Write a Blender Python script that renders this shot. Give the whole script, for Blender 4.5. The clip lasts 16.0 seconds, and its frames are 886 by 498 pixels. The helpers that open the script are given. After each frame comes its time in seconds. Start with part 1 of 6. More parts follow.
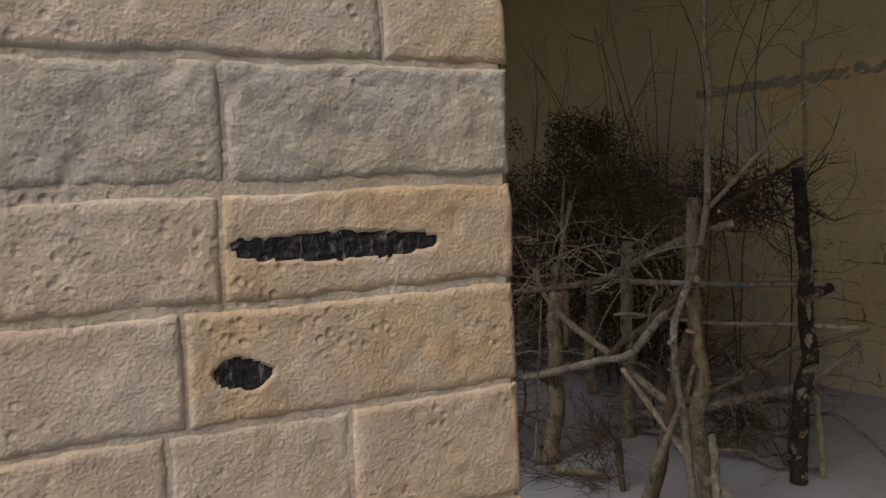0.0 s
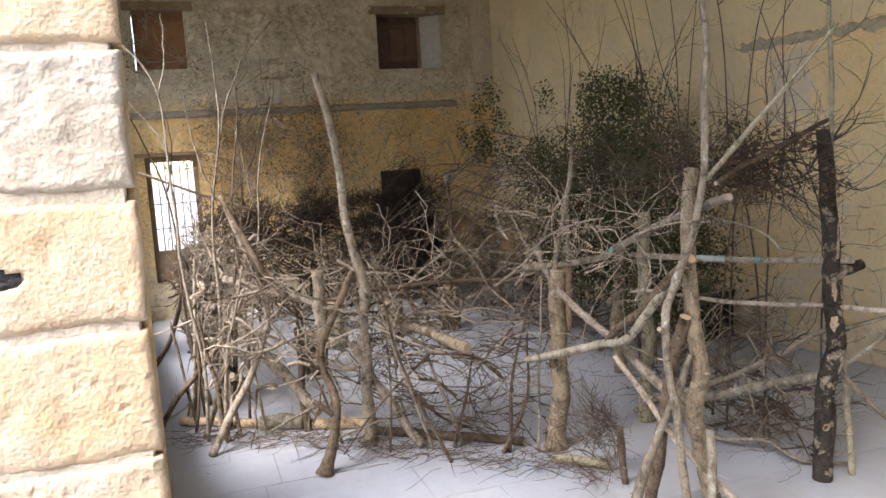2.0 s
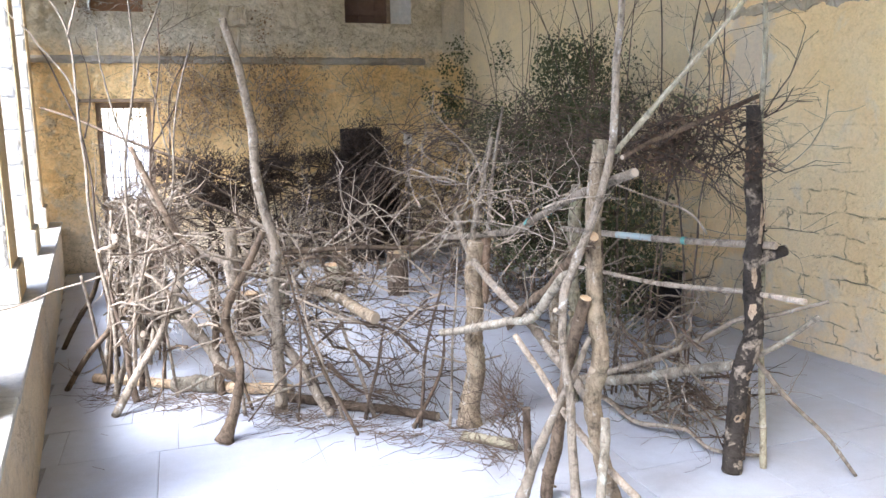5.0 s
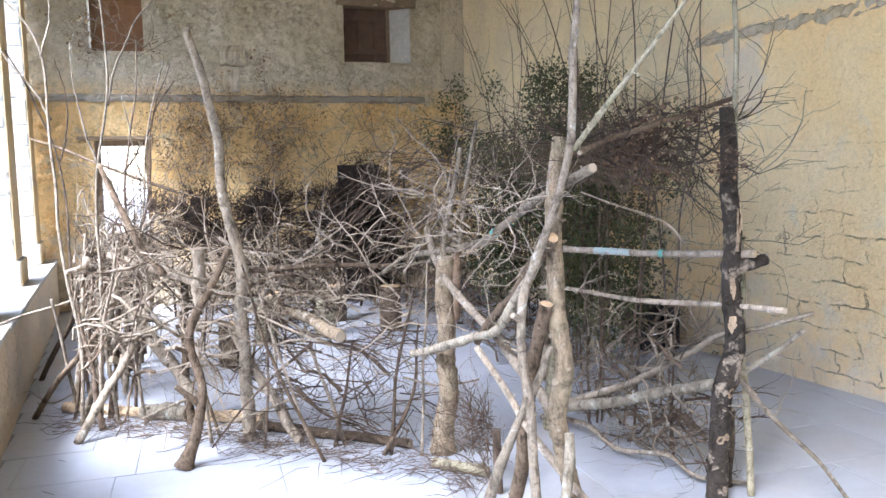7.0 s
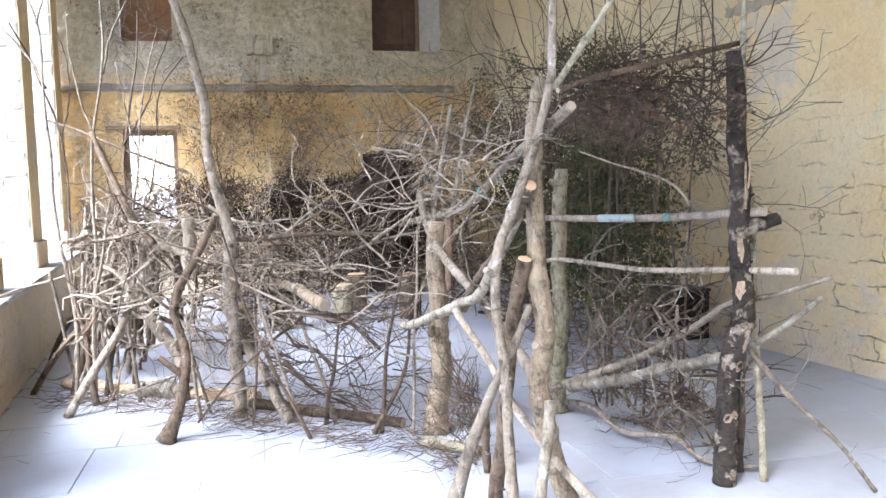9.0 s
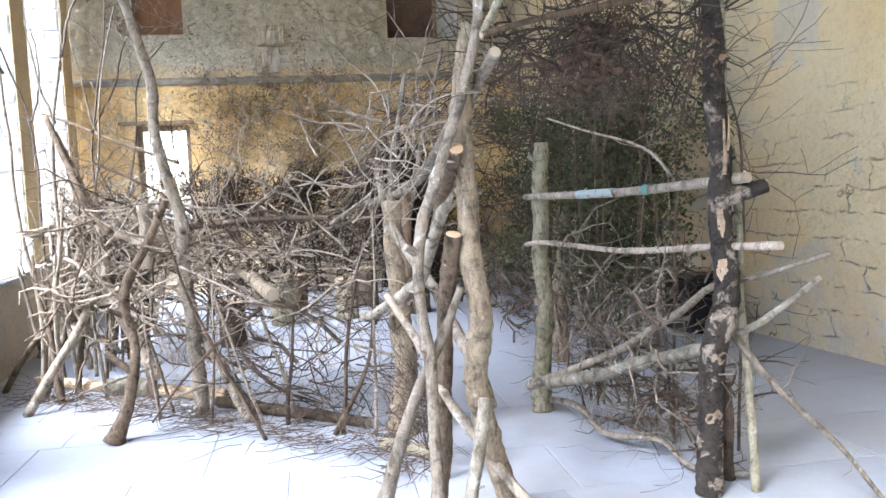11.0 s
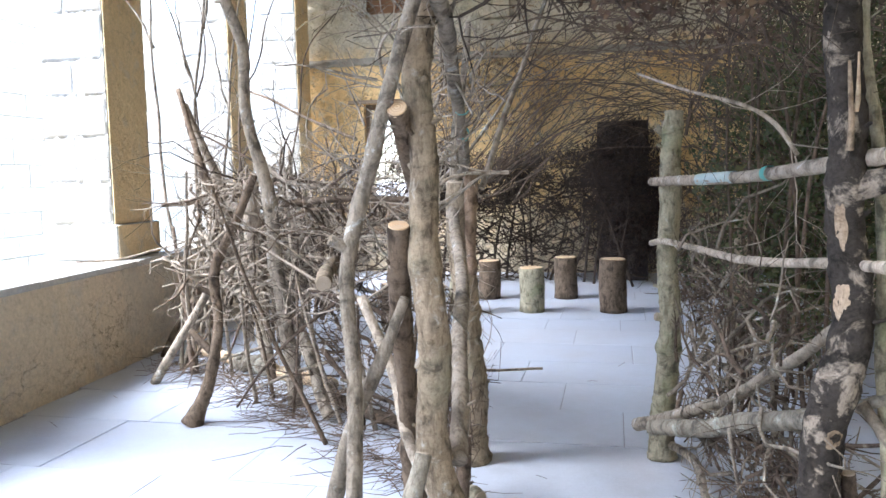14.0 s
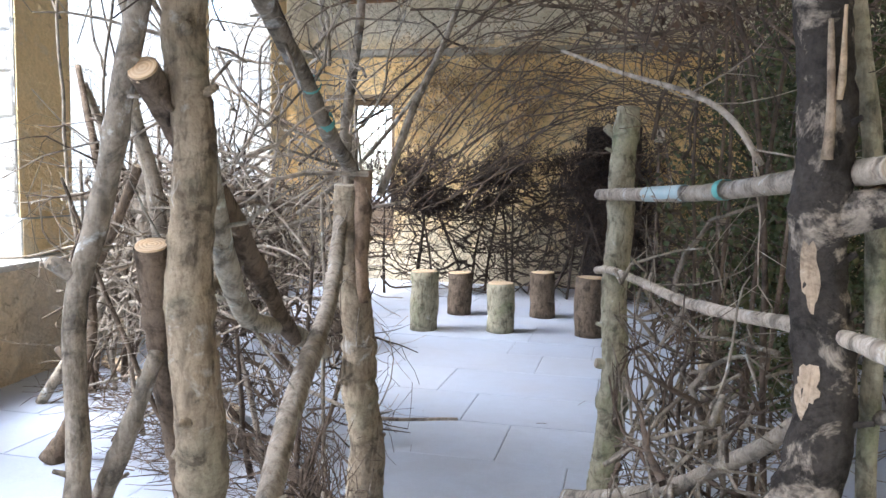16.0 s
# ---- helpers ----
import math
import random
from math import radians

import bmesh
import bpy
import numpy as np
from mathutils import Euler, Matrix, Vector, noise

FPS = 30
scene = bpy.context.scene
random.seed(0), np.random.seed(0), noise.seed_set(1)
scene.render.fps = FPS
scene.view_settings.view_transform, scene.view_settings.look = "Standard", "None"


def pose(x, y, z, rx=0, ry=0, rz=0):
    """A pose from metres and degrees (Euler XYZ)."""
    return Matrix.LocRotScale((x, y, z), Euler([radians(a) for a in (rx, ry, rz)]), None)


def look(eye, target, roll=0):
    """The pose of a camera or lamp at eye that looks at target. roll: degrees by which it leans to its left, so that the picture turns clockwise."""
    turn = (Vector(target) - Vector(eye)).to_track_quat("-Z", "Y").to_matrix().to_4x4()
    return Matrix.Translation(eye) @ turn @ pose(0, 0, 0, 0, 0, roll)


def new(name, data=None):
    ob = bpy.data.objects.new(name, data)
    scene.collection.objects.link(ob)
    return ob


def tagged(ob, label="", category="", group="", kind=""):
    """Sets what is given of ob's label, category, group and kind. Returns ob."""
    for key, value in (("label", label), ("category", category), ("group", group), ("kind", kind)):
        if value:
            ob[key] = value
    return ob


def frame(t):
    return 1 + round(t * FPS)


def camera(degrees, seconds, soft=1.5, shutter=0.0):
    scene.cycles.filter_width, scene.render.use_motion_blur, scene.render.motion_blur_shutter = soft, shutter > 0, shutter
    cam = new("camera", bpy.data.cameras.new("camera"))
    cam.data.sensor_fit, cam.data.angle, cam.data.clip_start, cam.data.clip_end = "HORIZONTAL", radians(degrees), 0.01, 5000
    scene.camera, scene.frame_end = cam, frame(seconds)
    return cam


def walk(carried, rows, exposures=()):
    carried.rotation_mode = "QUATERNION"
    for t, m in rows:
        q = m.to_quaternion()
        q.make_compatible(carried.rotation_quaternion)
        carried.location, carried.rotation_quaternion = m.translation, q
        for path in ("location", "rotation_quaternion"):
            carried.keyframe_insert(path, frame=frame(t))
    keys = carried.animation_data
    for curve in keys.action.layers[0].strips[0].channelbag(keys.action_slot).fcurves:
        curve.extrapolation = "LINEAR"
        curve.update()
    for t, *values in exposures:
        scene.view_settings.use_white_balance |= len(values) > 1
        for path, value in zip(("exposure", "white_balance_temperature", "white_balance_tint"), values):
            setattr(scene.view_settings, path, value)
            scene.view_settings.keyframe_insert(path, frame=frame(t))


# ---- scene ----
cam = camera(59.3, 16.0)
PATH = [
    (0, (0.477, 0.136, 2.117), (1.299, 1.953, 1.968), -2.5),
    (0.5, (0.662, 0.169, 2.107), (1.479, 1.988, 1.949), -2.0),
    (1, (0.914, 0.181, 2.109), (1.643, 2.036, 1.938), -2.3),
    (1.5, (1.065, 0.176, 2.145), (1.705, 2.06, 1.947), -3.8),
    (2, (1.184, 0.215, 2.155), (1.806, 2.101, 1.92), -3.7),
    (2.5, (1.292, 0.274, 2.174), (1.876, 2.171, 1.928), -3.6),
    (3, (1.365, 0.309, 2.179), (1.971, 2.195, 1.905), -4.0),
    (3.5, (1.424, 0.317, 2.188), (2.001, 2.207, 1.881), -4.0),
    (4, (1.536, 0.299, 2.188), (2.052, 2.2, 1.839), -3.2),
    (4.5, (1.656, 0.26, 2.183), (2.179, 2.153, 1.804), -4.6),
    (5, (1.768, 0.302, 2.126), (2.4, 2.171, 1.795), -0.9),
    (5.2, (1.793, 0.32, 2.093), (2.417, 2.194, 1.777), -0.3),
    (7.3, (2.189, 0.362, 1.805), (2.777, 2.264, 1.617), -1.3),
    (7.5, (2.229, 0.401, 1.775), (2.839, 2.297, 1.585), -1.0),
    (8, (2.305, 0.428, 1.721), (2.895, 2.327, 1.508), -2.7),
    (8.5, (2.427, 0.453, 1.616), (2.871, 2.396, 1.446), -1.5),
    (9, (2.549, 0.498, 1.557), (3.009, 2.438, 1.389), -1.3),
    (9.5, (2.656, 0.573, 1.443), (3.076, 2.523, 1.304), -1.2),
    (9.7, (2.678, 0.593, 1.429), (3.094, 2.544, 1.286), -1.9),
    (11.8, (3.542, 0.961, 1.38), (3.669, 2.95, 1.212), -1.0),
    (12, (3.619, 0.989, 1.366), (3.652, 2.982, 1.201), -0.0),
    (12.5, (3.826, 1.077, 1.371), (3.742, 3.066, 1.182), -0.8),
    (13, (3.985, 1.252, 1.362), (3.836, 3.234, 1.143), 0.2),
    (13.5, (4.112, 1.419, 1.364), (3.875, 3.395, 1.166), -1.6),
    (14, (4.261, 1.617, 1.353), (3.829, 3.561, 1.169), -1.2),
    (14.5, (4.371, 1.77, 1.354), (3.96, 3.716, 1.15), -0.7),
    (15, (4.438, 1.999, 1.347), (4.033, 3.945, 1.126), 0.3),
    (15.5, (4.478, 2.168, 1.351), (4.084, 4.12, 1.162), -0.1),
    (16, (4.538, 2.415, 1.353), (4.079, 4.353, 1.177), 1.1),
]
EXPOSURES = [(0.0, 0.2, 7700, 16), (0.5, 0.85, 7600, 16), (1.0, 1.4, 7300, 17), (1.5, 1.92, 7000, 17), (2.2, 2.66, 6950, 17), (3.0, 3.13, 6600, 18), (5.2, 3.3, 6050, 17), (9.7, 3.52, 5900, 15), (12.0, 3.4, 5850, 13), (16.0, 3.24, 5850, 13)]
walk(cam, [(t, look(eye, target, roll)) for t, eye, target, roll in PATH], EXPOSURES)

# ---- light ----
world = bpy.data.worlds.new("sky_world")
scene.world = world
world.use_nodes = True
wn, wl = world.node_tree.nodes, world.node_tree.links
sky = wn.new("ShaderNodeTexSky")
sky.sky_type = "NISHITA"
sky.sun_disc = False
sky.sun_elevation = radians(49)
sky.sun_rotation = radians(238)
wl.new(sky.outputs["Color"], wn["Background"].inputs["Color"])
wn["Background"].inputs["Strength"].default_value = 0.15
sun_data = bpy.data.lights.new("sun", "SUN")
sun_data.energy, sun_data.angle, sun_data.color = 1.75, radians(32), (0.93, 0.96, 1.0)
sun = new("sun", sun_data)
sun.matrix_world = look((-20, -12.5, 27.1), (0, 0, 0))


# ---- materials ----
def mat_base(name, rough=0.9):
    m = bpy.data.materials.new(name)
    m.use_nodes = True
    b = m.node_tree.nodes["Principled BSDF"]
    b.inputs["Roughness"].default_value = rough
    b.inputs["Specular IOR Level"].default_value = 0.25
    return m, m.node_tree.nodes, m.node_tree.links, b


def noise_node(n, l, scale, detail=6.0, rough=0.6, vec=None, dist=0.0):
    t = n.new("ShaderNodeTexNoise")
    t.inputs["Scale"].default_value, t.inputs["Detail"].default_value = scale, detail
    t.inputs["Roughness"].default_value, t.inputs["Distortion"].default_value = rough, dist
    if vec is not None:
        l.new(vec, t.inputs["Vector"])
    return t.outputs["Fac"]


def ramp(n, l, fac, stops):
    r = n.new("ShaderNodeValToRGB")
    el = r.color_ramp.elements
    while len(el) < len(stops):
        el.new(0.5)
    for e, (p, c) in zip(el, stops):
        e.position, e.color = p, (c if isinstance(c, tuple) else (c, c, c)) + (1.0,)
    l.new(fac, r.inputs["Fac"])
    return r.outputs["Color"]


def mix(n, l, fac, a, b, mode="MIX"):
    x = n.new("ShaderNodeMix")
    x.data_type, x.blend_type = "RGBA", mode
    for sock, v in ((x.inputs["Factor"], fac), (x.inputs[6], a), (x.inputs[7], b)):
        if isinstance(v, tuple):
            sock.default_value = v + (1.0,)
        elif isinstance(v, (int, float)):
            sock.default_value = v
        else:
            l.new(v, sock)
    return x.outputs[2]


def bump(n, l, b, heights):
    prev = None
    for h, strength, dist in heights:
        bn = n.new("ShaderNodeBump")
        bn.inputs["Strength"].default_value, bn.inputs["Distance"].default_value = strength, dist
        l.new(h, bn.inputs["Height"])
        if prev is not None:
            l.new(prev, bn.inputs["Normal"])
        prev = bn.outputs["Normal"]
    l.new(prev, b.inputs["Normal"])


def world_pos(n):
    return n.new("ShaderNodeNewGeometry").outputs["Position"]


def objcoord(n):
    return n.new("ShaderNodeTexCoord").outputs["Object"]


def split_z(n, l, vec):
    s = n.new("ShaderNodeSeparateXYZ")
    l.new(vec, s.inputs[0])
    return s.outputs


def math_node(n, l, op, a, b=0.0, clamp=False):
    m = n.new("ShaderNodeMath")
    m.operation, m.use_clamp = op, clamp
    for sock, v in ((m.inputs[0], a), (m.inputs[1], b)):
        if isinstance(v, (int, float)):
            sock.default_value = v
        else:
            l.new(v, sock)
    return m.outputs[0]


def stone_material(name, light, warm, grey, vary=0.5):
    """Limestone with grain, pits, warm iron stains and grey lichen; each block differs a little."""
    m, n, l, b = mat_base(name, 0.92)
    p = world_pos(n)
    rnd = n.new("ShaderNodeObjectInfo").outputs["Random"]
    big = noise_node(n, l, 2.2, 5, 0.6, p)
    fine = noise_node(n, l, 55, 8, 0.7, p)
    mid = noise_node(n, l, 14, 6, 0.65, p)
    f = math_node(n, l, "ADD", big, math_node(n, l, "MULTIPLY", math_node(n, l, "SUBTRACT", rnd, 0.5), vary))
    c = mix(n, l, ramp(n, l, f, [(0.38, 0.0), (0.6, 1.0)]), light, warm)
    c = mix(n, l, ramp(n, l, noise_node(n, l, 3.1, 6, 0.7, p, 0.6), [(0.52, 0.0), (0.68, 0.75)]), c, grey)
    c = mix(n, l, 1.0, c, ramp(n, l, mid, [(0.25, 0.72), (0.7, 1.06)]), "MULTIPLY")
    c = mix(n, l, 1.0, c, ramp(n, l, fine, [(0.2, 0.8), (0.7, 1.05)]), "MULTIPLY")
    l.new(c, b.inputs["Base Color"])
    v = n.new("ShaderNodeTexVoronoi")
    v.inputs["Scale"].default_value = 160
    l.new(p, v.inputs["Vector"])
    grit = noise_node(n, l, 130, 4, 0.6, p)
    pit = n.new("ShaderNodeTexVoronoi")
    pit.inputs["Scale"].default_value = 48
    l.new(p, pit.inputs["Vector"])
    holes = mix(n, l, ramp(n, l, noise_node(n, l, 5, 4, 0.6, p), [(0.5, 0.0), (0.62, 1.0)]), (1.0, 1.0, 1.0), ramp(n, l, pit.outputs["Distance"], [(0.12, 0.0), (0.4, 1.0)]))
    bump(n, l, b, [(mid, 0.22, 0.014), (holes, 0.5, 0.012), (v.outputs["Distance"], 0.3, 0.004), (fine, 0.42, 0.006), (grit, 0.45, 0.004)])
    return m


M_ASHLAR = stone_material("limestone_ashlar", (0.7, 0.6, 0.49), (0.68, 0.53, 0.37), (0.65, 0.57, 0.48), 0.22)
M_ASHLAR_WARM = stone_material("iron_stained_limestone", (0.72, 0.62, 0.49), (0.7, 0.5, 0.3), (0.66, 0.58, 0.49), 0.1)
M_ASHLAR_GREY = stone_material("grey_pitted_limestone", (0.6, 0.56, 0.5), (0.6, 0.52, 0.41), (0.52, 0.5, 0.48), 0.15)
M_PIER = stone_material("pale_limestone", (0.56, 0.55, 0.5), (0.53, 0.49, 0.4), (0.48, 0.48, 0.47), 0.3)
M_COURT = stone_material("courtyard_limestone", (0.95, 0.81, 0.62), (0.92, 0.77, 0.56), (0.88, 0.76, 0.6), 0.3)
M_JOINT = stone_material("grey_floor_joint", (0.35, 0.35, 0.36), (0.37, 0.36, 0.34), (0.29, 0.29, 0.29), 0.0)
M_MORTAR = stone_material("lime_mortar", (0.7, 0.61, 0.5), (0.68, 0.58, 0.44), (0.62, 0.56, 0.48), 0.0)
M_LEDGE = stone_material("sooty_ledge_stone", (0.36, 0.32, 0.25), (0.38, 0.31, 0.2), (0.26, 0.24, 0.21), 0.2)
M_CORBEL = stone_material("warm_corbel_stone", (0.58, 0.5, 0.37), (0.54, 0.44, 0.28), (0.46, 0.42, 0.34), 0.2)


def plaster_material(name, ochre, deep, grey, pale, split=None, damp=1.2, grit=0.62, bare=0.7, courses=False, rubble=0.2, stones=3.2):
    """Flaking painted plaster; ochre with bare grey and pale limewash patches, worn bare near the floor."""
    m, n, l, b = mat_base(name, 0.95)
    p = world_pos(n)
    z = split_z(n, l, p)[2]
    big = noise_node(n, l, 0.9, 6, 0.6, p, 0.4)
    mid = noise_node(n, l, 5.0, 8, 0.65, p, 0.3)
    fine = noise_node(n, l, 40, 8, 0.7, p)
    c = mix(n, l, ramp(n, l, big, [(0.36, 0.0), (0.64, 1.0)]), ochre, deep)
    edge = math_node(n, l, "MULTIPLY", math_node(n, l, "SUBTRACT", mid, 0.5), 1.3)
    if split is not None:
        up = math_node(n, l, "MULTIPLY", math_node(n, l, "SUBTRACT", z, split), 2.6)
        up = math_node(n, l, "ADD", up, math_node(n, l, "MULTIPLY", edge, 1.4), clamp=True)
        cg = mix(n, l, ramp(n, l, noise_node(n, l, 1.7, 7, 0.65, p, 0.5), [(0.4, 0.0), (0.62, 1.0)]), grey, pale)
        c = mix(n, l, up, c, cg)
    else:
        c = mix(n, l, ramp(n, l, noise_node(n, l, 0.8, 7, 0.65, p, 0.8), [(0.55, 0.0), (0.63, 0.8)]), c, grey)
    if courses:
        y = split_z(n, l, p)[1]
        far = math_node(n, l, "MINIMUM", math_node(n, l, "MULTIPLY", math_node(n, l, "SUBTRACT", y, 6.85), 2.4),
                        math_node(n, l, "MULTIPLY", math_node(n, l, "SUBTRACT", z, 1.45), 2.4))
        high = math_node(n, l, "MULTIPLY", math_node(n, l, "SUBTRACT", z, 3.06), 5.0)
        bare_part = math_node(n, l, "ADD", math_node(n, l, "MAXIMUM", far, high), edge, clamp=True)
        tan = mix(n, l, ramp(n, l, noise_node(n, l, 1.5, 6, 0.6, p, 0.5), [(0.4, 0.0), (0.62, 1.0)]), (0.84, 0.69, 0.41), (0.76, 0.63, 0.4))
        c = mix(n, l, bare_part, c, tan)
        dy = math_node(n, l, "DIVIDE", math_node(n, l, "ABSOLUTE", math_node(n, l, "SUBTRACT", y, 6.55)), 0.3)
        dz = math_node(n, l, "DIVIDE", math_node(n, l, "ABSOLUTE", math_node(n, l, "SUBTRACT", z, 2.66)), 0.42)
        spot = math_node(n, l, "MULTIPLY", math_node(n, l, "SUBTRACT", 1.0, math_node(n, l, "MAXIMUM", dy, dz)), 3.0)
        spot = math_node(n, l, "ADD", spot, math_node(n, l, "MULTIPLY", edge, 4.5), clamp=True)
        c = mix(n, l, math_node(n, l, "MULTIPLY", spot, 0.5), c, (0.66, 0.62, 0.56))
    low = math_node(n, l, "SUBTRACT", damp, z)
    low = math_node(n, l, "ADD", math_node(n, l, "MULTIPLY", low, 1.1), math_node(n, l, "MULTIPLY", edge, 2.2), clamp=True)
    c = mix(n, l, math_node(n, l, "MULTIPLY", low, 0.8), c, pale)
    c = mix(n, l, ramp(n, l, mid, [(0.54, 0.0), (0.66, bare)]), c, grey)
    c = mix(n, l, 1.0, c, ramp(n, l, noise_node(n, l, 16, 7, 0.7, p, 0.6), [(0.3, grit), (0.5, 1.0), (0.75, 1.0 + (1.0 - grit) * 0.25)]), "MULTIPLY")
    c = mix(n, l, 1.0, c, ramp(n, l, fine, [(0.2, 0.9 if courses else 0.78), (0.65, 1.06)]), "MULTIPLY")
    crack = n.new("ShaderNodeTexVoronoi")
    crack.feature = "DISTANCE_TO_EDGE"
    crack.inputs["Scale"].default_value = stones
    wob = n.new("ShaderNodeVectorMath")
    wob.operation = "MULTIPLY_ADD"
    wob.inputs[1].default_value = (0.7, 0.7, 0.7)
    tex = n.new("ShaderNodeTexNoise")
    tex.inputs["Scale"].default_value = 6.0
    tex.inputs["Detail"].default_value = 5.0
    l.new(p, tex.inputs["Vector"])
    l.new(tex.outputs["Color"], wob.inputs[0])
    squash = n.new("ShaderNodeVectorMath")
    squash.operation = "MULTIPLY"
    squash.inputs[1].default_value = (0.9, 0.9, 2.1)
    l.new(p, squash.inputs[0])
    l.new(squash.outputs[0], wob.inputs[2])
    l.new(wob.outputs[0], crack.inputs["Vector"])
    line = ramp(n, l, crack.outputs["Distance"], [(0.0, 0.0), (0.035, 1.0)])
    gate = ramp(n, l, noise_node(n, l, 1.1, 4, 0.5, p), [(0.45, 0.0), (0.6, 1.0)])
    if courses:
        # uneven brick courses showing through the paint
        xyz = split_z(n, l, p)
        flat = n.new("ShaderNodeCombineXYZ")
        l.new(xyz[1], flat.inputs[0])
        l.new(xyz[2], flat.inputs[1])
        warp = n.new("ShaderNodeVectorMath")
        warp.operation = "MULTIPLY_ADD"
        warp.inputs[1].default_value = (0.4, 0.13, 0.0)
        wave = n.new("ShaderNodeTexNoise")
        wave.inputs["Scale"].default_value, wave.inputs["Detail"].default_value = 4.0, 5.0
        l.new(p, wave.inputs["Vector"])
        l.new(wave.outputs["Color"], warp.inputs[0])
        l.new(flat.outputs[0], warp.inputs[2])
        bricks = n.new("ShaderNodeTexBrick")
        for key, val in (("Scale", 1.0), ("Mortar Size", 0.009), ("Mortar Smooth", 0.6), ("Brick Width", 0.4), ("Row Height", 0.19)):
            bricks.inputs[key].default_value = val
        l.new(warp.outputs[0], bricks.inputs["Vector"])
        line = ramp(n, l, bricks.outputs["Fac"], [(0.0, 1.0), (1.0, 0.0)])
        gate = ramp(n, l, noise_node(n, l, 3.4, 6, 0.7, p), [(0.46, 0.0), (0.6, 1.0)])
        low2 = math_node(n, l, "ADD", math_node(n, l, "MULTIPLY", math_node(n, l, "SUBTRACT", 1.9, z), 0.8), 0.35, clamp=True)
        gate = math_node(n, l, "MULTIPLY", gate, low2)
    joint = mix(n, l, gate, (1.0, 1.0, 1.0), line)
    c = mix(n, l, 1.0, c, mix(n, l, 0.62 if courses else rubble, (1.0, 1.0, 1.0), joint), "MULTIPLY")
    l.new(c, b.inputs["Base Color"])
    bump(n, l, b, [(mid, 0.8, 0.06), (joint, 0.8, 0.03), (noise_node(n, l, 16, 7, 0.7, p, 0.6), 0.8, 0.025), (fine, 0.7, 0.012)])
    return m


M_BACK = plaster_material("ochre_back_plaster", (0.88, 0.64, 0.31), (0.82, 0.54, 0.22), (0.55, 0.47, 0.31), (0.72, 0.63, 0.46), 2.88, 1.3, 0.66, 0.7, False, 0.55, 5.5)
M_RIGHT = plaster_material("ochre_side_plaster", (0.95, 0.76, 0.44), (0.93, 0.69, 0.35), (0.82, 0.71, 0.5), (0.8, 0.73, 0.6), None, 0.7, 0.9, 0.22, True)
M_CORNER = plaster_material("pale_corner_plaster", (0.72, 0.62, 0.44), (0.68, 0.57, 0.4), (0.6, 0.52, 0.38), (0.74, 0.66, 0.5), None, -1.0, 0.9)
M_PARAPET = plaster_material("tan_parapet_plaster", (0.74, 0.62, 0.44), (0.7, 0.57, 0.38), (0.6, 0.53, 0.41), (0.72, 0.64, 0.5), None, 0.2, 0.85)
M_PIERFACE = plaster_material("tan_pier_plaster", (0.86, 0.67, 0.38), (0.83, 0.62, 0.33), (0.74, 0.63, 0.45), (0.82, 0.68, 0.45), None, -1.0, 0.92)


def floor_material():
    m, n, l, b = mat_base("floor_slate_slab", 0.75)
    p = world_pos(n)
    rnd = n.new("ShaderNodeObjectInfo").outputs["Random"]
    big = noise_node(n, l, 1.3, 6, 0.6, p, 0.3)
    mid = noise_node(n, l, 9, 7, 0.65, p)
    fine = noise_node(n, l, 80, 6, 0.7, p)
    c = mix(n, l, rnd, (0.425, 0.465, 0.525), (0.495, 0.53, 0.575))
    c = mix(n, l, ramp(n, l, big, [(0.35, 0.0), (0.7, 0.7)]), c, (0.42, 0.41, 0.41))
    c = mix(n, l, 1.0, c, ramp(n, l, mid, [(0.25, 0.85), (0.7, 1.05)]), "MULTIPLY")
    c = mix(n, l, 1.0, c, ramp(n, l, fine, [(0.2, 0.9), (0.7, 1.04)]), "MULTIPLY")
    l.new(c, b.inputs["Base Color"])
    l.new(ramp(n, l, mid, [(0.3, 0.36), (0.7, 0.58)]), b.inputs["Roughness"])
    b.inputs["Specular IOR Level"].default_value = 0.5
    bump(n, l, b, [(mid, 0.3, 0.01), (fine, 0.3, 0.004)])
    return m


M_FLOOR = floor_material()


